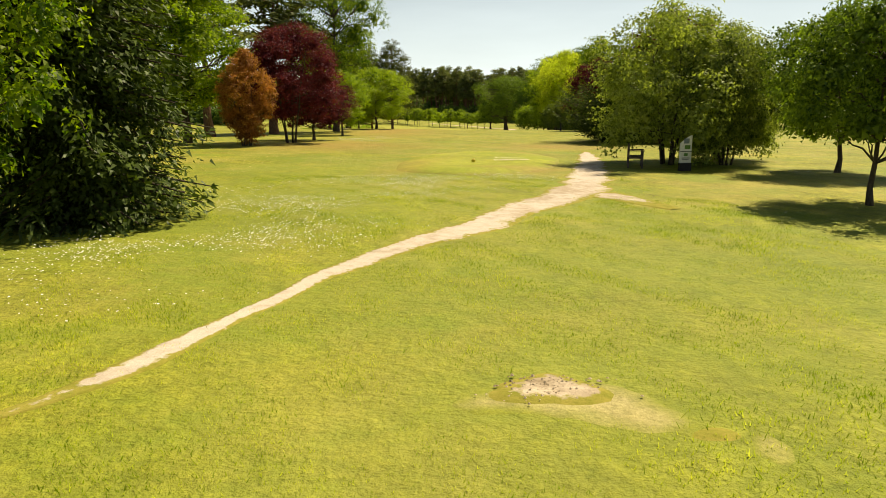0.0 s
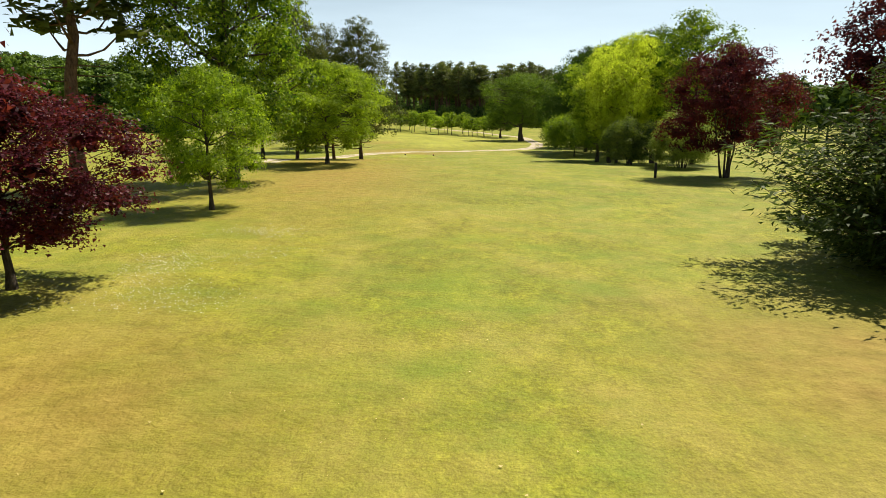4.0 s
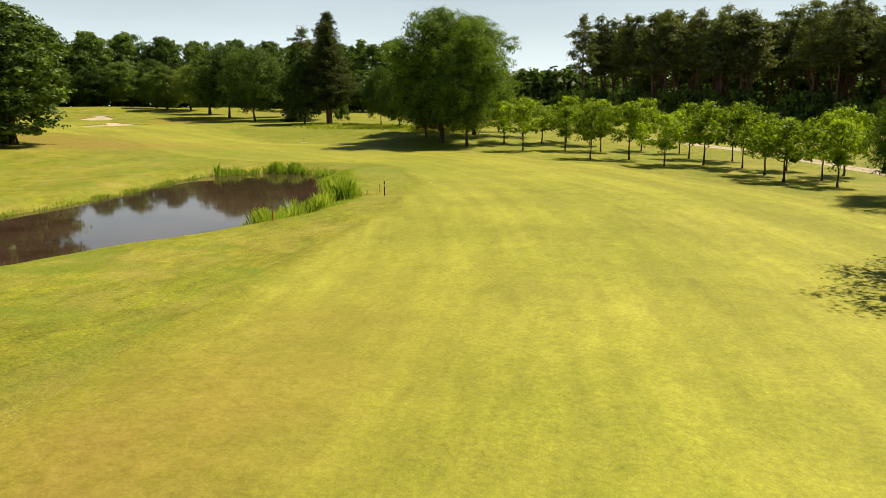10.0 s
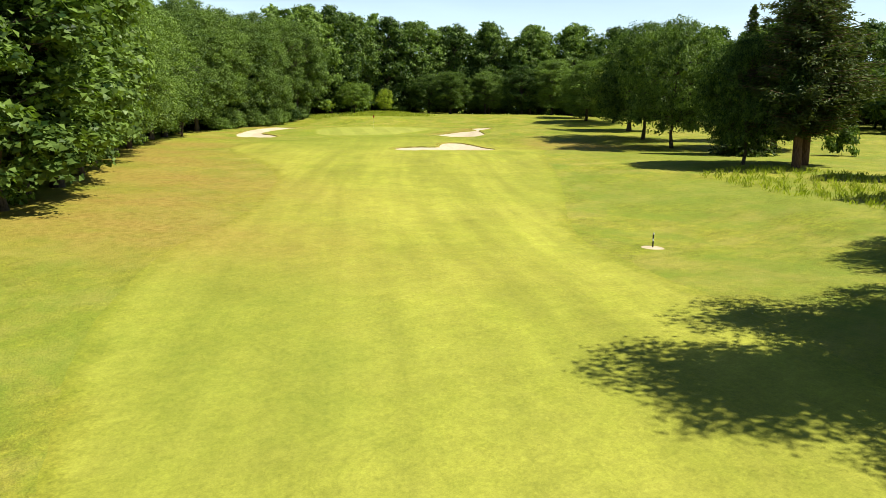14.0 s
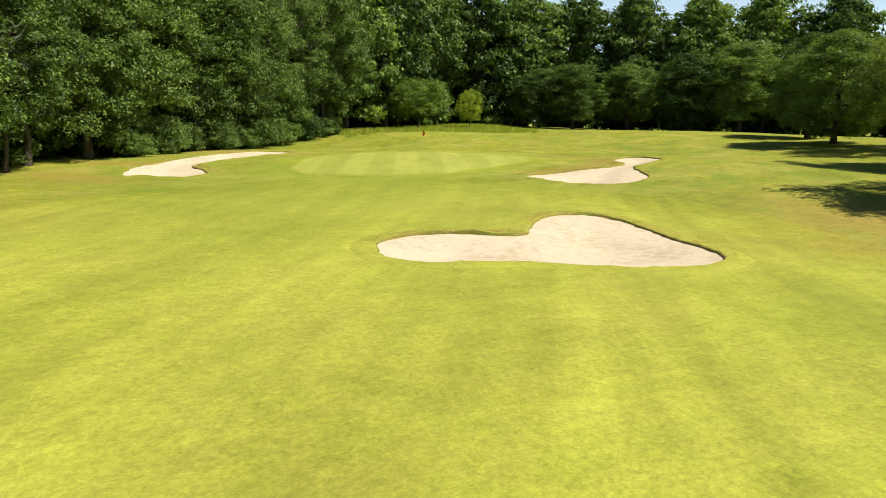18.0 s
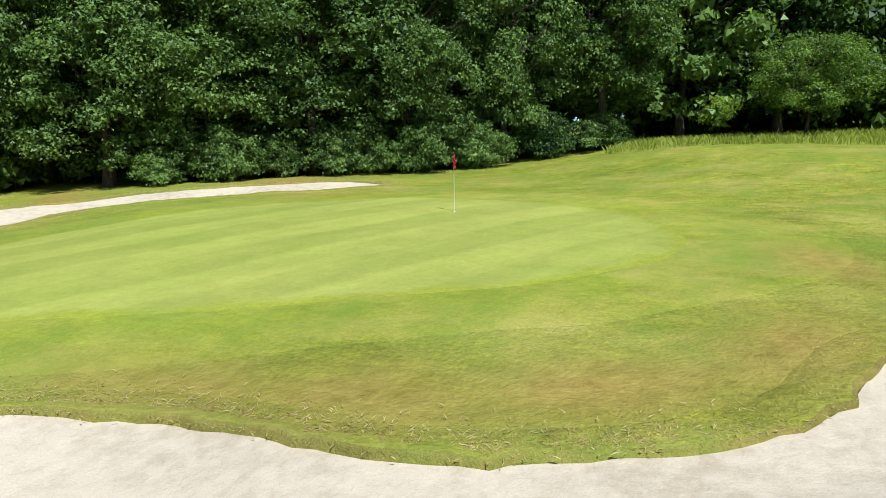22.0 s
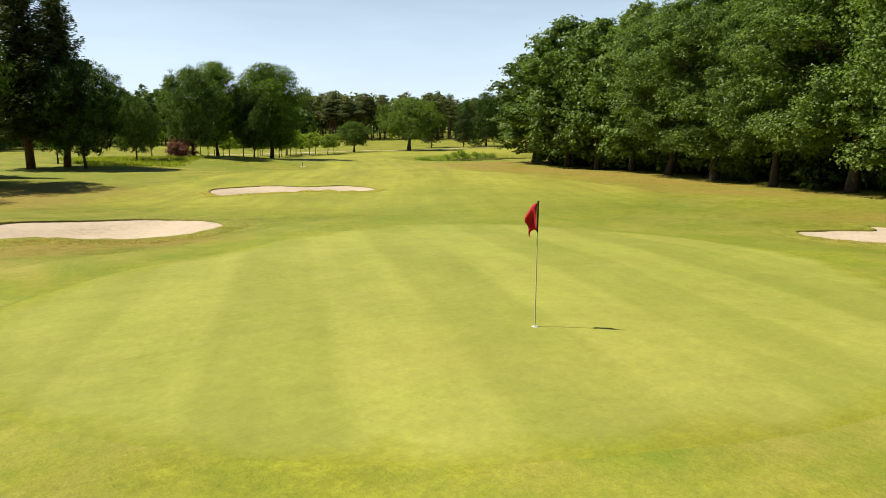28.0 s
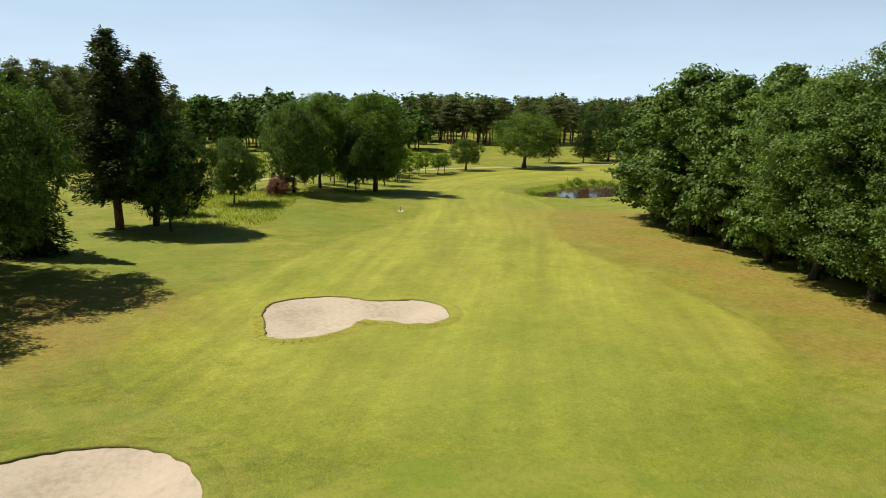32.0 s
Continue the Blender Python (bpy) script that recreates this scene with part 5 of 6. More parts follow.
for n, (x, y) in enumerate(FAR_EDGE + FAR_EDGE):
    v = unit(np.array([x + 110.0, y - 215.0])) * rng.uniform(2, 9)
    plant(f"under{n % 2}", "hazel_bush", x + v[0] + rng.uniform(-4, 4), y + v[1] + rng.uniform(-4, 4), rng.uniform(3.5, 6.5), rng.uniform(2.6, 4), rng.uniform(0, 360), "leafy undergrowth at the foot of the forest", "bush", "undergrowth of the forest")
for n in range(85):
    x, y = EDGE[n % 17]
    x2, y2 = EDGE[n % 17 + 1]
    t = rng.random()
    q = (x + (x2 - x) * t - (1 + n // 17 * 2.4 + rng.uniform(0, 2)) * 0.6, y + (y2 - y) * t - (1 + n // 17 * 2.4 + rng.uniform(0, 2)) * 0.75)
    plant(f"under{n % 2}", "hazel_bush", *q, rng.uniform(2.2, 3.6) + n // 17 * 0.5, rng.uniform(1.6, 2.6) + n // 17 * 0.2, rng.uniform(0, 360), "leafy undergrowth at the foot of the wood", "bush", "undergrowth of the wood")

# --- the pine forests
for n in range(104):
    t, back = rng.random(), (n % 4) * 6.5 + rng.uniform(-2, 2)
    x, y = -22 + 112 * t + back * 0.45, 251 - 62 * t + back * 0.9
    plant(f"scots{n % 3}", "pine_tree", x, y, rng.uniform(18, 22.5) + 0.05 * back, rng.uniform(3.4, 4.5), rng.uniform(0, 360), "tall pine with a bare brown trunk in the pine forest", "conifer", "pines of the forest")
for n in range(44):
    t, back = rng.random(), (n % 3) * 8 + rng.uniform(-2, 2)
    plant(f"scots{n % 3}", "pine_tree", 112 - 52 * t + back, 108 - 84 * t - back * 0.4, rng.uniform(14, 18), rng.uniform(3.6, 4.8), rng.uniform(0, 360), "tall pine of a far belt of pines", "conifer", "pines of the far belt")
for n in range(64):
    t = (n // 2 + rng.random()) / 32
    plant(f"under{n % 2}", "hazel_bush", -22 + 112 * t - 1.5 + n % 2 * 3, 249 - 62 * t - 2 + n % 2 * 6, rng.uniform(3.5, 7), rng.uniform(2.2, 3.6), rng.uniform(0, 360), "leafy undergrowth at the edge of the pine forest", "bush", "undergrowth of the pine forest")

for n in range(34):
    t = (n + rng.random()) / 34
    plant(f"deep{n % 3}", "oak_tree", -20 + 115 * t + 14, 251 - 62 * t + 27, rng.uniform(11, 15), rng.uniform(4, 5.5), rng.uniform(0, 360), "dark broadleaf tree among the tall pines", group="broadleaf trees among the pines")

# --- woods of the distance, never near the camera
far = []
for cx, cy, wx, wy, count, hh in ((150, 40, 45, 120, 170, 17), (40, 330, 190, 25, 90, 12), (-170, 345, 90, 25, 70, 15), (160, 230, 50, 60, 60, 16), (-225, 260, 30, 60, 60, 20), (-130, 350, 70, 20, 50, 14), (-235, 140, 35, 110, 90, 19), (95, 150, 32, 38, 60, 14), (35, 290, 130, 22, 110, 11), (-60, 290, 40, 30, 50, 11), (-95, -30, 25, 90, 60, 15), (80, -60, 20, 60, 30, 12)):
    for _ in range(count):
        x, y = cx + rng.uniform(-wx, wx), cy + rng.uniform(-wy, wy)
        h, r = hh * rng.uniform(0.75, 1.1), rng.uniform(3.5, 6)
        z = spot(x, y)
        d = unit(rng.normal(0, 1, (230, 3)))
        d[:, 2] = np.where(d[:, 2] < -0.7, -d[:, 2], d[:, 2])
        at = np.array([x, y, z + h * 0.56]) + d * rng.uniform(0.75, 1.05, (230, 1)) * np.array([r, r, h * 0.44]) * (1 + 0.18 * np.sin(5 * d[:, :1] + x) * np.cos(4 * d[:, 1:2] + y))
        far.append(leaves(rng, at, d, 1.35, 0.55, corners=3))
        v, f = tube(np.array([[x, y, z - 0.2], [x, y, z + h * 0.6]]), [0.25, 0.1], 4)
        far.append((v, np.concatenate([f[:, :3], f[:, [0, 2, 3]]])))
# a ring of woodland closes the horizon
for n in range(330):
    a = 2 * math.pi * (n + rng.random()) / 330
    dist = rng.uniform(235, 300)
    x, y, h, r = -50 + 1.1 * dist * math.cos(a), 100 + 1.1 * dist * math.sin(a), rng.uniform(12, 15), rng.uniform(4.5, 6.5)
    d = unit(rng.normal(0, 1, (150, 3)))
    d[:, 2] = np.where(d[:, 2] < -0.8, -d[:, 2], d[:, 2])
    far.append(leaves(rng, np.array([x, y, spot(x, y) + h * 0.5]) + d * rng.uniform(0.75, 1.05, (150, 1)) * np.array([r, r, h * 0.5]) * (1 + 0.2 * np.sin(5 * d[:, :1] + x)), d, 1.9, 0.55, corners=3))
# low thicket in the depth of the woods
thicket = [(x + 4 * k, y - 6 * k - 6) for x, y in EDGE for k in (1, 2, 3, 4)]
thicket += [tuple(np.array((x, y)) + unit(np.array([x + 110.0, y - 215.0])) * k + rng.uniform(-3, 3, 2)) for x, y in FAR_EDGE for k in (5, 11, 17, 24)]
thicket += [(-30 + 125 * t + k, 256 - 62 * t + 2 * k) for t in np.linspace(0, 1, 26) for k in (2, 9, 16)]
thicket += [(-50 + 255 * math.cos(0.025 * n), 100 + 255 * math.sin(0.025 * n)) for n in range(251)]
for x, y in thicket:
    d = unit(rng.normal(0, 1, (110, 3)))
    d[:, 2] = np.abs(d[:, 2])
    r, h = rng.uniform(3, 4.5), rng.uniform(3.5, 6.5)
    far.append(leaves(rng, np.array([x, y, spot(x, y)]) + d * rng.uniform(0.6, 1.05, (110, 1)) * np.array([r, r, h]), d, 1.1, 0.55, corners=3))
tagged(put("distant_woods", mesh_of("distant_woods", *join(far), False), OAKLEAF), "belt of mixed green woodland on the horizon", "woodland", kind="stuff")


# ---- things ----
def tris(name, v, material, label, category, kind="stuff"):
    v = np.asarray(v, float).reshape(-1, 3)
    return tagged(put(name, mesh_of(name, v, np.arange(len(v)).reshape(-1, 3), False), material), label, category, kind=kind)


def blades(rng, x, y, tall, wide, lean=0.35, z=None):
    """Bent grass blades of two triangles at places."""
    n = len(x)
    z = height(x, y) - 0.02 if z is None else z
    a = rng.uniform(0, 2 * math.pi, n)
    h = tall * rng.uniform(0.55, 1.25, n)
    w = wide * rng.uniform(0.7, 1.3, n)
    base = np.stack([x, y, z], 1)
    side = np.stack([np.cos(a), np.sin(a), a * 0], 1) * w[:, None] / 2
    b = rng.uniform(0, 2 * math.pi, n)
    off = np.stack([np.cos(b), np.sin(b), b * 0], 1) * (h * lean * rng.uniform(0.2, 1, n))[:, None]
    up = np.array([0, 0, 1.0]) * h[:, None]
    mid, tip = base + up * 0.6 + off * 0.35, base + up * 0.95 + off
    return np.stack([base - side, base + side, mid + side * 0.7, base - side, mid + side * 0.7, tip], 1).reshape(-1, 3)


TURFBLADE = leaf_material("turf_blade", (0.15, 0.215, 0.012), (0.54, 0.52, 0.12), 0.6, width=0.15)
rng = np.random.default_rng(321)
# reeds round the pond, in stands
loop = smooth_loop(POND, 0.5)
seg = len(loop)
out_n = np.roll(loop, -1, 0) - np.roll(loop, 1, 0)
out_n = np.stack([out_n[:, 1], -out_n[:, 0]], 1)
out_n = unit(out_n)
if signed(loop[:1, 0] + out_n[0, 0] * 0.3, loop[:1, 1] + out_n[0, 1] * 0.3, loop)[0] > 0:
    out_n = -out_n


def reed_bed(name, stands, tall, count, wide, label, out=0.1):
    """Reeds in stands along the shore; out: how far up the bank they stand."""
    vs = []
    for cx, cy, along in stands:
        k0 = int(np.argmin(np.hypot(loop[:, 0] - cx, loop[:, 1] - cy)))
        n = int(count * along)
        k = (k0 + rng.normal(0, along * 0.75, n).round().astype(int)) % seg
        off = rng.normal(0, wide, n)
        p = loop[k] + out_n[k] * (off + out)[:, None] + rng.normal(0, 0.16, (n, 2))
        clump = 0.75 + 0.45 * np.sin(p[:, 0] * 2.3 + cx) * np.sin(p[:, 1] * 1.9)
        z = np.maximum(height(p[:, 0], p[:, 1]), WATER - 0.1)
        vs.append(blades(rng, p[:, 0], p[:, 1], tall * clump * np.exp(-(off / (wide * 2.2)) ** 2), 0.015, 0.4, z - 0.03))
    return tris(name, np.concatenate(vs), REEDLEAF, label, "reeds")


reed_bed("reeds", [(-21.9, 123.0, 1.2)], 1.1, 2100, 0.75, "thick stand of tall green reeds on the fairway bank of the pond", 1.4)
reed_bed("reeds", [(-23.0, 126.0, 1.3), (-24.4, 129.0, 1.0)], 0.85, 560, 0.5, "stand of green reeds thinning out along the bank", 1.2)
reed_bed("reeds", [(-22.8, 117.4, 1.2), (-21.9, 119.4, 0.9)], 1.0, 1500, 0.5, "stand of green reeds at the near bank of the pond", 0.9)
reed_bed("reeds", [(-26.0, 131.8, 2.2), (-27.4, 134.4, 2.0), (-28.4, 137.0, 1.6)], 0.34, 300, 0.35, "thin fringe of short reeds and grass along the bank", 0.4)
reed_bed("reeds", [(-29.6, 139.4, 1.0)], 0.75, 1500, 0.45, "dense clump of reeds in the corner of the pond", 0.4)
reed_bed("reeds", [(-32.3, 140.9, 1.6), (-34.6, 140.8, 1.3), (-36.6, 139.4, 1.1), (-37.8, 138.0, 0.8)], 0.95, 900, 0.4, "short reeds and rough grass along the far bank")
reed_bed("reeds", [(-38.8, 133, 8), (-37.4, 124, 9), (-37, 112, 9), (-33, 100.3, 8)], 0.4, 220, 0.4, "rough grass fringe along the bank of the pond")


STRAWBLADE = leaf_material("straw_blade", (0.36, 0.26, 0.09), (0.66, 0.54, 0.27), 0.5)
reed_bed("bank_grass", [(-22.2, 121.5, 4), (-23.6, 127, 5), (-26, 132, 5), (-28, 136.5, 3)], 0.17, 1500, 0.8, "ragged grass on the bank of the pond", 1.5)
vs = []
for n, rim in enumerate(BUNKERS):
    t = np.roll(rim, -1, 0) - np.roll(rim, 1, 0)
    side = unit(np.stack([t[:, 1], -t[:, 0]], 1))
    if signed(rim[:1, 0] + side[0, 0] * 0.2, rim[:1, 1] + side[0, 1] * 0.2, rim)[0] > 0:
        side = -side
    steep = np.clip(side @ np.array([-0.85, 0.53]) + 0.35, 0.05, 1)
    k = rng.choice(len(rim), 9000, p=steep / steep.sum())
    p = rim[k] + side[k] * np.abs(rng.normal(0, 0.45, 9000))[:, None] + rng.normal(0, 0.08, (9000, 2))
    vs.append(blades(rng, p[:, 0], p[:, 1], 0.022 + 0.02 * steep[k], 0.013, 3.0, height(p[:, 0], p[:, 1]) + 0.035))
tris("rim_grass", np.concatenate(vs), STRAWBLADE, "straw-dry grass hanging over the rims of the bunkers", "grass")


def turf(name, count, box, tall, wide, label, keep=None):
    x, y = rng.uniform(box[0], box[1], count), rng.uniform(box[2], box[3], count)
    g = np.sin(x * 1.7 + 2 * np.sin(y * 0.9)) * np.sin(y * 1.5 + 2 * np.sin(x * 0.8)) + 0.6 * np.sin(x * 5 + y * 3)
    m = g + rng.normal(0, 0.5, count) > 0.1
    if keep is not None:
        m &= keep(x, y)
    x, y = x[m], y[m]
    if tall < 0.1:  # short turf: one bent triangle a blade
        v = blades(rng, x, y, tall, wide, 0.8).reshape(-1, 6, 3)[:, [0, 1, 5]]
        return tris(name, v, TURFBLADE, label, "grass")
    return tris(name, blades(rng, x, y, tall, wide, 0.7), BLADE, label, "grass")


path_c = curve_points(FOOTPATH, 0.5)


def off_path(x, y):
    d = np.full(x.shape, 9.0)
    for px, py, w in path_c:
        d = np.minimum(d, np.hypot(x - px, y - py) - w * 0.5)
    return d > 0.05


halo = smooth_loop(HALO, 0.3)
turf("grass_tufts", 210000, (-7, 5, -66, -48), 0.05, 0.013, "ragged tufts of grass by the footpath", lambda x, y: off_path(x, y) & (signed(x, y, halo) < rng.normal(0.0, 0.12, len(x))))
turf("grass_tufts", 16000, (-6, 5, -63, -49), 0.085, 0.012, "taller pale tufts of grass by the footpath", lambda x, y: off_path(x, y) & (np.sin(x * 1.3 + y * 0.4) * np.sin(y * 1.1 - x * 0.6) > 0.25))
turf("grass_tufts", 60000, (-8, 4, -48, -41.6), 0.045, 0.014, "ragged tufts of grass before the tee", off_path)
turf("long_grass", 26000, (-178, -156, 204, 232), 0.55, 0.05, "long pale grass behind the putting green")
turf("long_grass", 24000, (-60, -28, 178, 200), 0.4, 0.05, "long grass between the oaks and the firs", lambda x, y: y > 166 + (-x) * 0.42)


# daisies in the rough beside the first tee
def daisies(name, count, boxes, label):
    vs = []
    for x0, x1, y0, y1 in boxes:
        n = count
        c = rng.normal(0, 1, (n, 2)) * 0.5
        x = rng.uniform(x0, x1, n) + c[:, 0]
        y = rng.uniform(y0, y1, n) + c[:, 1]
        m = (np.sin(x * 1.1 + y * 0.6) + np.sin(y * 1.3 - x * 0.5) + rng.normal(0, 0.6, n) > 0.2) & off_path(x, y)
        x, y = x[m], y[m]
        z = height(x, y) + rng.uniform(0.04, 0.09, len(x))
        r = rng.uniform(0.010, 0.018, len(x))
        a = rng.uniform(0, 6.3, len(x))
        c = np.stack([x, y, z], 1)
        e = [c + np.stack([np.cos(a + k * 1.5708), np.sin(a + k * 1.5708), a * 0 + 0.25 * math.sin(k * 1.5708)], 1) * r[:, None] for k in range(4)]
        vs.append(np.stack([e[0], e[1], e[2], e[0], e[2], e[3]], 1).reshape(-1, 3))
    return tris(name, np.concatenate(vs), PETAL, label, "flowers")


PETAL = plain("daisy_petal", (0.8, 0.8, 0.74), 0.7, 0.2, 0.1)
daisies("daisies", 3600, [(-8, -3.5, -55, -46), (-7.6, -4.6, -57.6, -52), (-6, -2, -52, -42), (-9, -6, -16, -6), (-3, 2, -46, -42)], "scattered white daisies in the rough")

# ---- made things
WOOD = plain("weathered_wood", (0.13, 0.10, 0.08), 0.8, 0.2, 0.5, scale=9)
BLACK = plain("black_plastic", (0.02, 0.02, 0.022), 0.5)
WHITE = plain("white_paint", (0.78, 0.78, 0.76), 0.5, wear=0.15)
RED = plain("red_paint", (0.55, 0.035, 0.03), 0.6, wear=0.2)
YELLOW = plain("yellow_paint", (0.62, 0.48, 0.04), 0.5, wear=0.2)
GREYBLUE = plain("faded_print", (0.22, 0.26, 0.33), 0.6)
PRINT = plain("green_print", (0.12, 0.26, 0.07), 0.6)
STEEL = plain("galvanised_wire", (0.36, 0.36, 0.35), 0.5, metal=0.6)
FLAGRED = plain("flag_cloth", (0.50, 0.02, 0.035), 0.8, wear=0.3)
LOGO = plain("dark_print", (0.06, 0.06, 0.07), 0.6)


def box(x0, x1, y0, y1, z0, z1, bevel=0.006):
    bm = bmesh.new()
    bmesh.ops.create_cube(bm, size=1)
    for v in bm.verts:
        v.co = Vector(((x0 + x1) / 2 + v.co.x * (x1 - x0), (y0 + y1) / 2 + v.co.y * (y1 - y0), (z0 + z1) / 2 + v.co.z * (z1 - z0)))
    if bevel:
        bmesh.ops.bevel(bm, geom=bm.edges[:], offset=bevel, segments=2, affect="EDGES", profile=0.7)
    return bm


def rod(x, y, z0, z1, r, r2=None, sides=12):
    bm = bmesh.new()
    bmesh.ops.create_cone(bm, cap_ends=True, segments=sides, radius1=r, radius2=r if r2 is None else r2, depth=z1 - z0, matrix=Matrix.Translation((x, y, (z0 + z1) / 2)))
    return bm


def thing(name, x, y, turn, label, category, group="", dz=0.0):
    root = new(name)
    root.empty_display_size = 0.2
    root.matrix_world = pose(x, y, spot(x, y) + dz, 0, 0, turn)
    return tagged(root, label, category, group)


# bench: its seat faces the path
bench = thing("garden_bench", 5.75, -38.0, -104, "weathered dark wooden bench with arms, standing on the sandy path", "bench")
for sx in (-0.62, 0.62):
    part("front_leg", box(sx - 0.035, sx + 0.035, 0.22, 0.29, -0.03, 0.64), WOOD, bench)
    part("rear_leg", box(sx - 0.035, sx + 0.035, -0.3, -0.23, -0.03, 0.9), WOOD, bench)
    part("armrest", box(sx - 0.05, sx + 0.05, -0.26, 0.33, 0.643, 0.68), WOOD, bench)
    part("side_rail", box(sx - 0.025, sx + 0.025, -0.228, 0.218, 0.36, 0.42), WOOD, bench)
for k in range(5):
    part("seat_slat", box(-0.66, 0.66, -0.2 + k * 0.1, -0.115 + k * 0.1, 0.423, 0.45), WOOD, bench)
part("back_rail", box(-0.583, 0.583, -0.295, -0.25, 0.82, 0.9), WOOD, bench)
part("back_rail", box(-0.583, 0.583, -0.295, -0.25, 0.5, 0.55), WOOD, bench)
for k in range(11):
    part("back_slat", box(-0.54 + k * 0.1, -0.48 + k * 0.1, -0.285, -0.262, 0.553, 0.818, 0.003), WOOD, bench)

# the sign of the tee: a white panel with a rounded top on a dark plinth
sign = thing("tee_sign", 7.05, -39.9, 14, "white tee sign with rounded top on a black plinth", "sign")
part("plinth", box(-0.24, 0.24, -0.06, 0.06, -0.05, 0.3), BLACK, sign)
bm = bmesh.new()
outline = [(-0.235, 0.303), (0.235, 0.303), (0.235, 1.30)] + [(0.235 - 0.47 * (1 - math.cos(a)), 1.30 - 0.30 * (1 - math.cos(a)) ** 1.3) for a in np.linspace(0.15, math.pi / 2, 8)]
low = [bm.verts.new((x, -0.025, z)) for x, z in outline]
high = [bm.verts.new((x, 0.025, z)) for x, z in outline]
bm.faces.new(low)
bm.faces.new(high[::-1])
for k in range(len(outline)):
    bm.faces.new((low[k], high[k], high[(k + 1) % len(outline)], low[(k + 1) % len(outline)]))
bmesh.ops.recalc_face_normals(bm, faces=bm.faces[:])
panel = part("panel", bm, WHITE, sign)
part("divider", box(-0.235, 0.235, -0.031, -0.0255, 0.70, 0.72, 0), BLACK, panel)
part("print_block", box(-0.1, 0.12, -0.030, -0.0255, 1.0, 1.18, 0), GREYBLUE, panel, "faded grey-blue printed hole map")
part("print_block", box(-0.06, 0.17, -0.030, -0.0255, 0.8, 0.94, 0), PRINT, panel, "green printed hole drawing")
part("print_block", box(-0.08, 0.08, -0.030, -0.0255, 0.55, 0.65, 0), PRINT, panel, "small green printed emblem")
part("text_bar", box(-0.16, 0.16, -0.030, -0.0255, 0.46, 0.49, 0), LOGO, panel)
part("text_bar", box(-0.13, 0.13, -0.030, -0.0255, 0.40, 0.425, 0), LOGO, panel)


def tee_marker(x, y, dz, paint, label, base=None):
    m = thing("tee_marker", x, y, 20, label, "tee marker", "tee markers", dz)
    bm = bmesh.new()
    bmesh.ops.create_uvsphere(bm, u_segments=16, v_segments=9, radius=0.085)
    for v in bm.verts:
        v.co.z = max(v.co.z * 0.85, -0.05) + 0.09
    part("body", bm, base or BLACK, m)
    part("cap", rod(0, 0, 0.14, 0.175, 0.05, 0.03), paint, m)
    part("spike", rod(0, 0, -0.06, 0.05, 0.012), STEEL, m)


tee_marker(-0.55, -37.2, 0.12, YELLOW, "small yellow tee marker on the short grass", YELLOW)
tee_marker(-5.2, 48.5, 0.07, RED, "dark tee marker with a red cap on the tee")
tee_marker(-2.1, 47.9, 0.06, RED, "dark tee marker with a red cap on the tee")


def post(name, x, y, h, r, paint, label, cap=None, turn=0):
    p = thing(name, x, y, turn, label, "post")
    part("shaft", rod(0, 0, -0.1, h, r, sides=10), paint, p)
    if cap:
        part("band", rod(0, 0, h - 0.32, h - 0.2, r * 1.08, sides=10), cap, p, "white band")
        part("cap", rod(0, 0, h + 0.001, h + 0.06, r * 1.15, r * 0.8, 10), cap, p, "white cap")
    return p


post("distance_post", -18.1, 124.2, 0.85, 0.035, BLACK, "black post with white bands on the bank of the pond", WHITE)
post("distance_post", -47.0, 170.7, 0.62, 0.035, BLACK, "black post with a white cap in a bare sandy ring", WHITE)
for x, y in ((-20.2, 114.8), (-18.7, 125.0)):
    post("hazard_stake", x, y, 0.55, 0.022, RED, "short red stake at the edge of the pond")
post("marker_post", 11.2, 11.5, 0.9, 0.08, BLACK, "low black post in the grass beside the fairway")
ring = smooth_loop([(-47.6, 170.7), (-47, 171.2), (-46.3, 170.8), (-46.5, 170.2), (-47.2, 170.1)], 0.2)
patch("bare_ring", ring, SAND, 0.016, 0.3, "bare sandy ring round a distance post", "bare patch")

# flag in the hole
flag = thing("flagstick", -133.28, 203.74, 30, "red golf flag hanging on a thin pale pole in the hole", "flag", dz=0.02)
part("pole", rod(0, 0, -0.1, 2.13, 0.011, 0.008, 10), plain("pole_paint", (0.62, 0.58, 0.42), 0.4), flag)
part("pole_tip", rod(0, 0, 1.6, 2.12, 0.0135, 0.0135, 10), BLACK, flag, "dark upper end of the pole")
bm = bmesh.new()
grid = {}
for i in range(9):
    for j in range(9):
        u, v = i / 8, j / 8
        drop = 0.55 * u
        w = 0.03 * math.sin(7 * u + 3 * v) + 0.05 * u * math.sin(9 * v)
        grid[i, j] = bm.verts.new((0.014 + 0.2 * u * (1 - 0.45 * v * u), w, 2.08 - 0.46 * v * (1 - 0.25 * u) - drop * 0.42 * u))
for i in range(8):
    for j in range(8):
        bm.faces.new((grid[i, j], grid[i + 1, j], grid[i + 1, j + 1], grid[i, j + 1]))
cloth = part("flag_cloth", bm, FLAGRED, flag)
sol = cloth.modifiers.new("thickness", "SOLIDIFY")
sol.thickness = 0.004
for f in cloth.data.polygons:
    f.use_smooth = True
part("cup_rim", rod(0, 0, -0.11, 0.006, 0.054, sides=20), WHITE, flag)

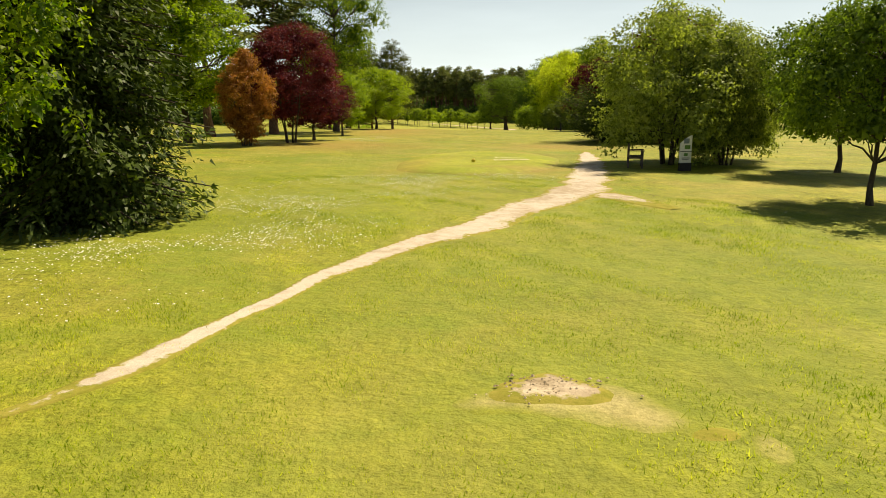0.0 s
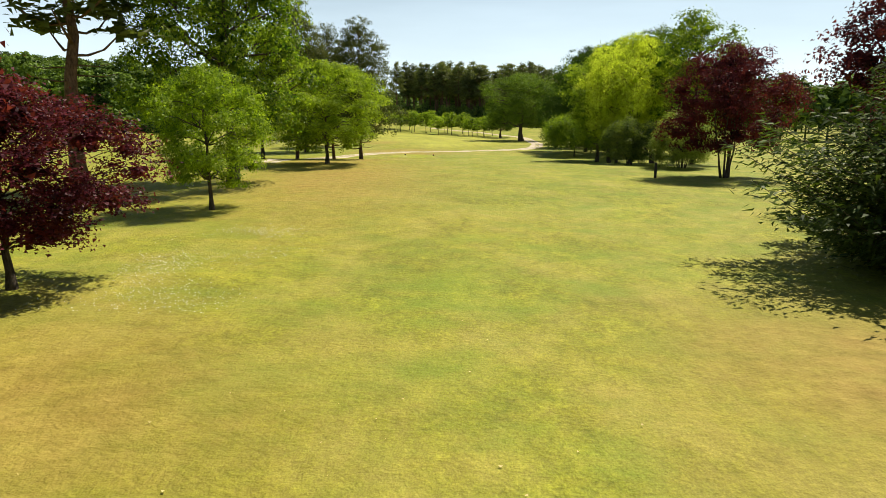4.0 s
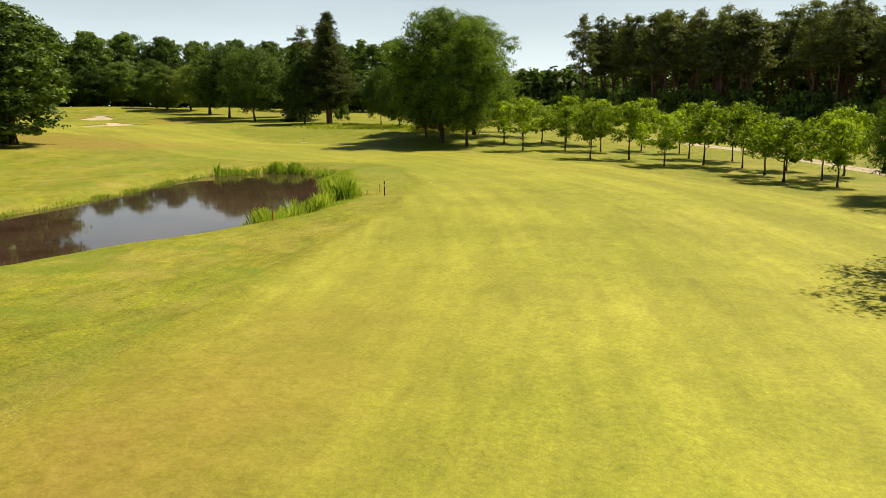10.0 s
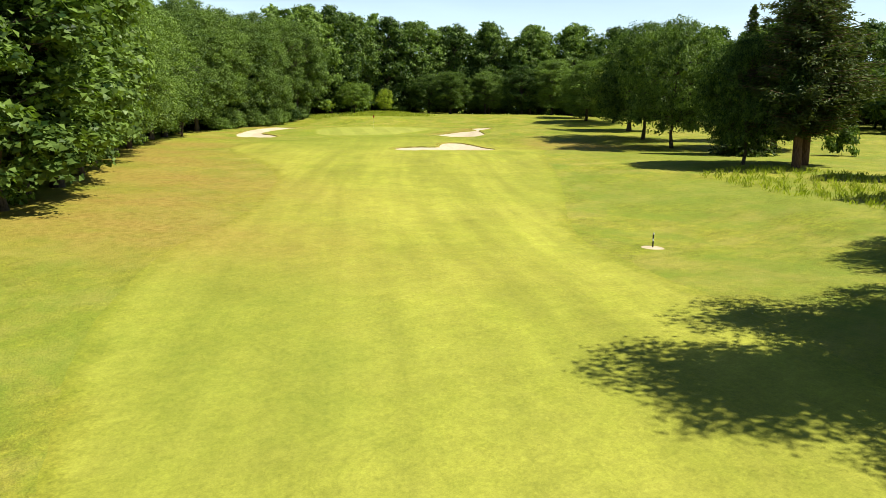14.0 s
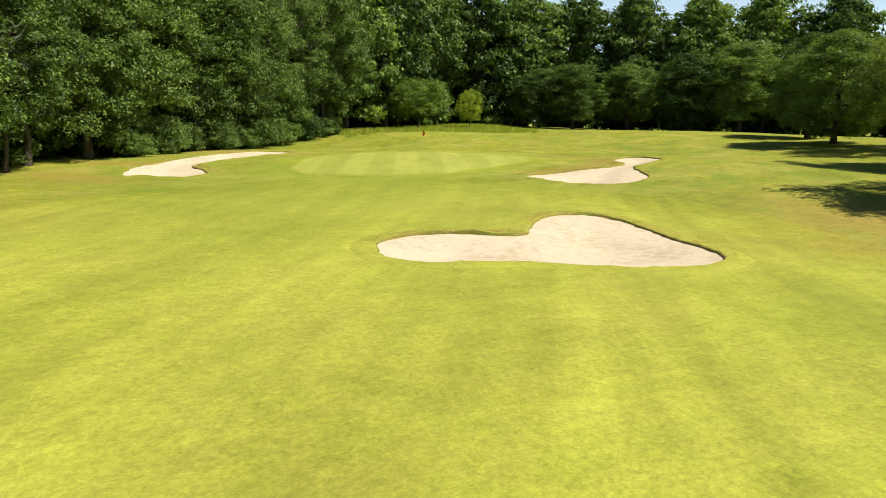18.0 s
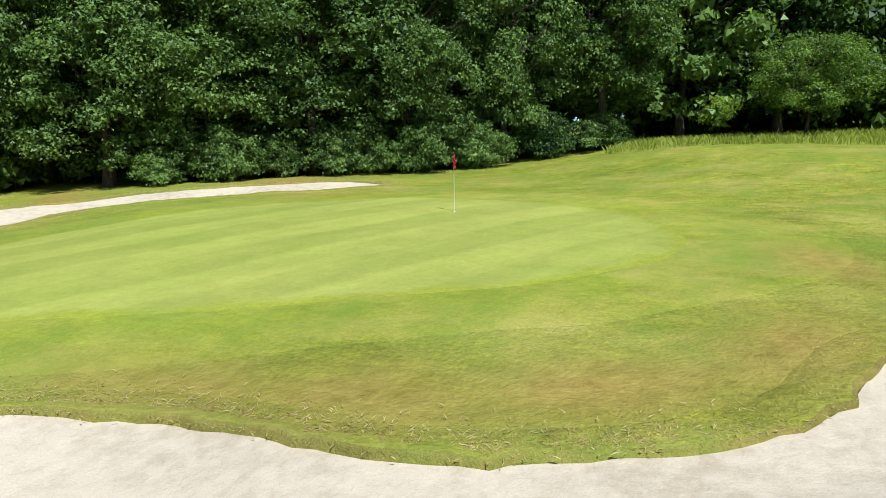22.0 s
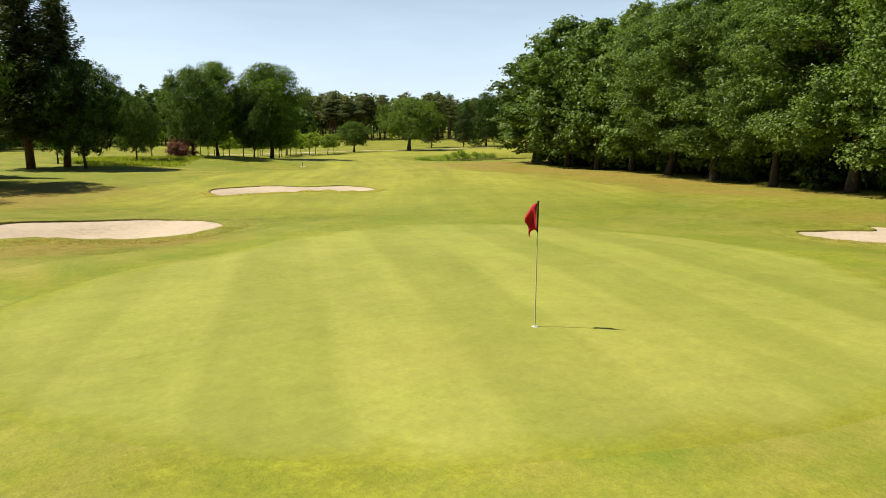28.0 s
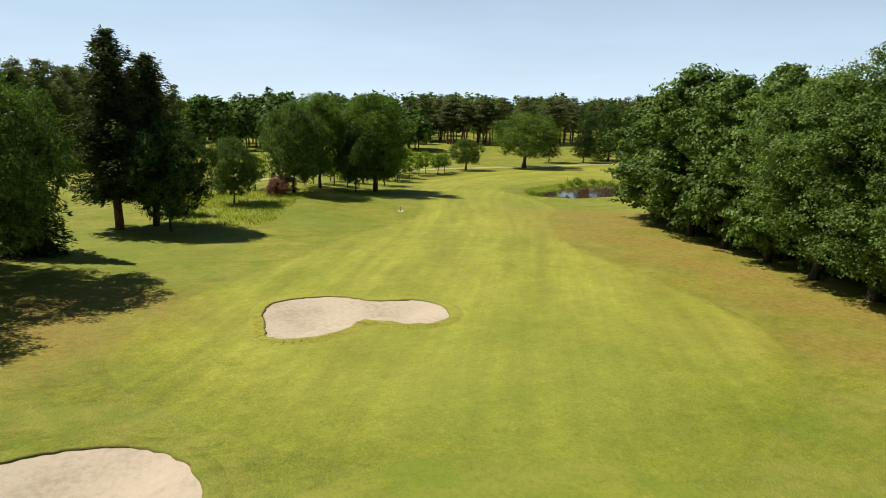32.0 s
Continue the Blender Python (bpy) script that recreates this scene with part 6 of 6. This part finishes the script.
# wire fence by the pond
fence = thing("wire_fence", -26.5, 78.0, 0, "thin wire mesh fence on slim posts beside the pond", "fence")
FENCE = [(-24.5, 62), (-25.1, 68), (-26, 73), (-26.6, 78), (-27.2, 83), (-27.4, 88), (-27.4, 93), (-27.6, 98)]
fz = spot(-26.5, 78.0)
for x, y in FENCE:
    z = spot(x, y) - fz
    part("post", rod(x + 26.5, y - 78, z - 0.2, z + 1.7, 0.03, sides=8), STEEL, fence)
for level in (0.15, 0.45, 0.75, 1.05, 1.35, 1.62):
    p = curve_points([(x + 26.5, y - 78, spot(x, y) - fz + level) for x, y in FENCE], 2.0)
    put("wire", mesh_of("wire", *tube(p, np.full(len(p), 0.008), 4)), STEEL, fence)
x, y = -27.4, 88
part("brace", bmesh.new(), STEEL, fence).data.from_pydata(*(lambda v, f: (v.tolist(), [], f.tolist()))(*tube([(x + 26.5, y - 78 + 1.4, spot(x, y) - fz - 0.1), (x + 26.5, y - 78 + 0.7, spot(x, y) - fz + 0.7), (x + 26.5, y - 78, spot(x, y) - fz + 1.4)], [0.025] * 3, 8)))

# a dead tree in the edge of the wood
dead = thing("dead_tree", -131.6, 171.6, 0, "dead grey tree with bare branches beside the wood", "tree")
rd = np.random.default_rng(9)
stem = bend(rd, (0, 0, -0.2), (0.6, 0.4, 9.5), 0, 9, 0.015)
put("trunk", mesh_of("trunk", *tube(stem, np.linspace(0.17, 0.03, 9), 8)), BARK, dead)
for k in range(18):
    z = rd.uniform(3.2, 9.3)
    base = np.array([np.interp(z, stem[:, 2], stem[:, m]) for m in range(3)])
    a = rd.uniform(0.2, 2.6)
    tip = base + np.array([math.cos(a), math.sin(a), rd.uniform(-0.1, 0.5)]) * rd.uniform(1.4, 3.6)
    limb = bend(rd, base, tip, 0.25, 6, 0.06)
    pieces = [tube(limb, np.linspace(0.06, 0.012, 6), 5)]
    for _ in range(5):
        m = limb[rd.integers(2, 6)]
        pieces.append(tube(bend(rd, m, m + rd.normal(0, 0.5, 3) + (0, 0, 0.2), 0.1, 4, 0.08), np.linspace(0.02, 0.005, 4), 4))
    put("branch", mesh_of("branch", *join(pieces)), DEADWOOD, dead)

DIVOT = plain("dry_sand", (0.72, 0.66, 0.5), 0.9, 0.1, 0.15)
# pale divots on the second tee and scraps on the fairway
vs = []
for _ in range(34):
    x, y = rng.normal(-4.9, 0.42), rng.normal(45.7, 0.35)
    r, a = rng.uniform(0.02, 0.05), rng.uniform(0, 3)
    z = spot(x, y) + 0.125
    e = [(x + r * math.cos(a + k * 1.57) * (1.5 if k % 2 else 0.8), y + r * math.sin(a + k * 1.57), z) for k in range(4)]
    vs += [e[0], e[1], e[2], e[0], e[2], e[3]]
for x0, x1, y0, n in ((0.35, 1.8, -36.3, 700), (0.5, 1.8, -34.8, 260)):
    for _ in range(n):
        x, y = rng.uniform(x0, x1), rng.normal(y0, 0.2)
        r, a = rng.uniform(0.01, 0.026), rng.uniform(0, 3)
        z = spot(x, y) + 0.163
        e = [(x + r * math.cos(a + k * 1.57) * (1.5 if k % 2 else 0.8), y + r * math.sin(a + k * 1.57), z) for k in range(4)]
        vs += [e[0], e[1], e[2], e[0], e[2], e[3]]
tris("sand_divots", vs, DIVOT, "pale sand-filled divots on the tee", "divots")
vs = []
for x0, y0, n in ((0, -33, 60), (-2, -26, 90), (-6.5, -34, 1100)):
    for _ in range(n):
        x, y = x0 + rng.normal(0, 3), y0 + rng.normal(0, 4)
        r, a = rng.uniform(0.008, 0.027), rng.uniform(0, 3)
        z = spot(x, y) + 0.025 + (0.135 if -3 < x < 3 and -41 < y < -28 else 0)
        e = [(x + r * math.cos(a + k * 1.57) * (1.3 if k % 2 else 0.8), y + r * math.sin(a + k * 1.57), z + 0.012 * (k % 2)) for k in range(4)]
        vs += [e[0], e[1], e[2], e[0], e[2], e[3]]
tris("fallen_leaves", vs, plain("dry_leaf", (0.66, 0.54, 0.24), 0.8), "dry fallen leaves scattered on the mown grass", "leaves")

# crumbs of soil on the scrape
vs = []
for _ in range(240):
    x, y = rng.normal(-1.05, 0.2), rng.normal(-60.32, 0.13)
    r, a = rng.uniform(0.006, 0.024), rng.uniform(0, 6.3)
    z = spot(x, y) + 0.025
    ring = [(x + r * rng.uniform(0.7, 1.2) * math.cos(a + k * 1.2566), y + r * rng.uniform(0.7, 1.2) * math.sin(a + k * 1.2566), z) for k in range(5)]
    top = (x + rng.uniform(-0.3, 0.3) * r, y + rng.uniform(-0.3, 0.3) * r, z + r * rng.uniform(0.5, 1.0))
    for k in range(5):
        vs += [ring[k], ring[(k + 1) % 5], top]
tris("soil_crumbs", vs, SOIL, "loose crumbs of pale soil on a bare scrape", "soil")

cover = thing("valve_cover", -17.5, 131.6, 0, "small pale round valve cover set in the fairway", "cover")
part("lid", rod(0, 0, -0.03, 0.015, 0.13, 0.12, 16), DIVOT, cover)
part("rim", rod(0, 0, -0.04, 0.01, 0.17, 0.17, 16), GREYBLUE, cover)
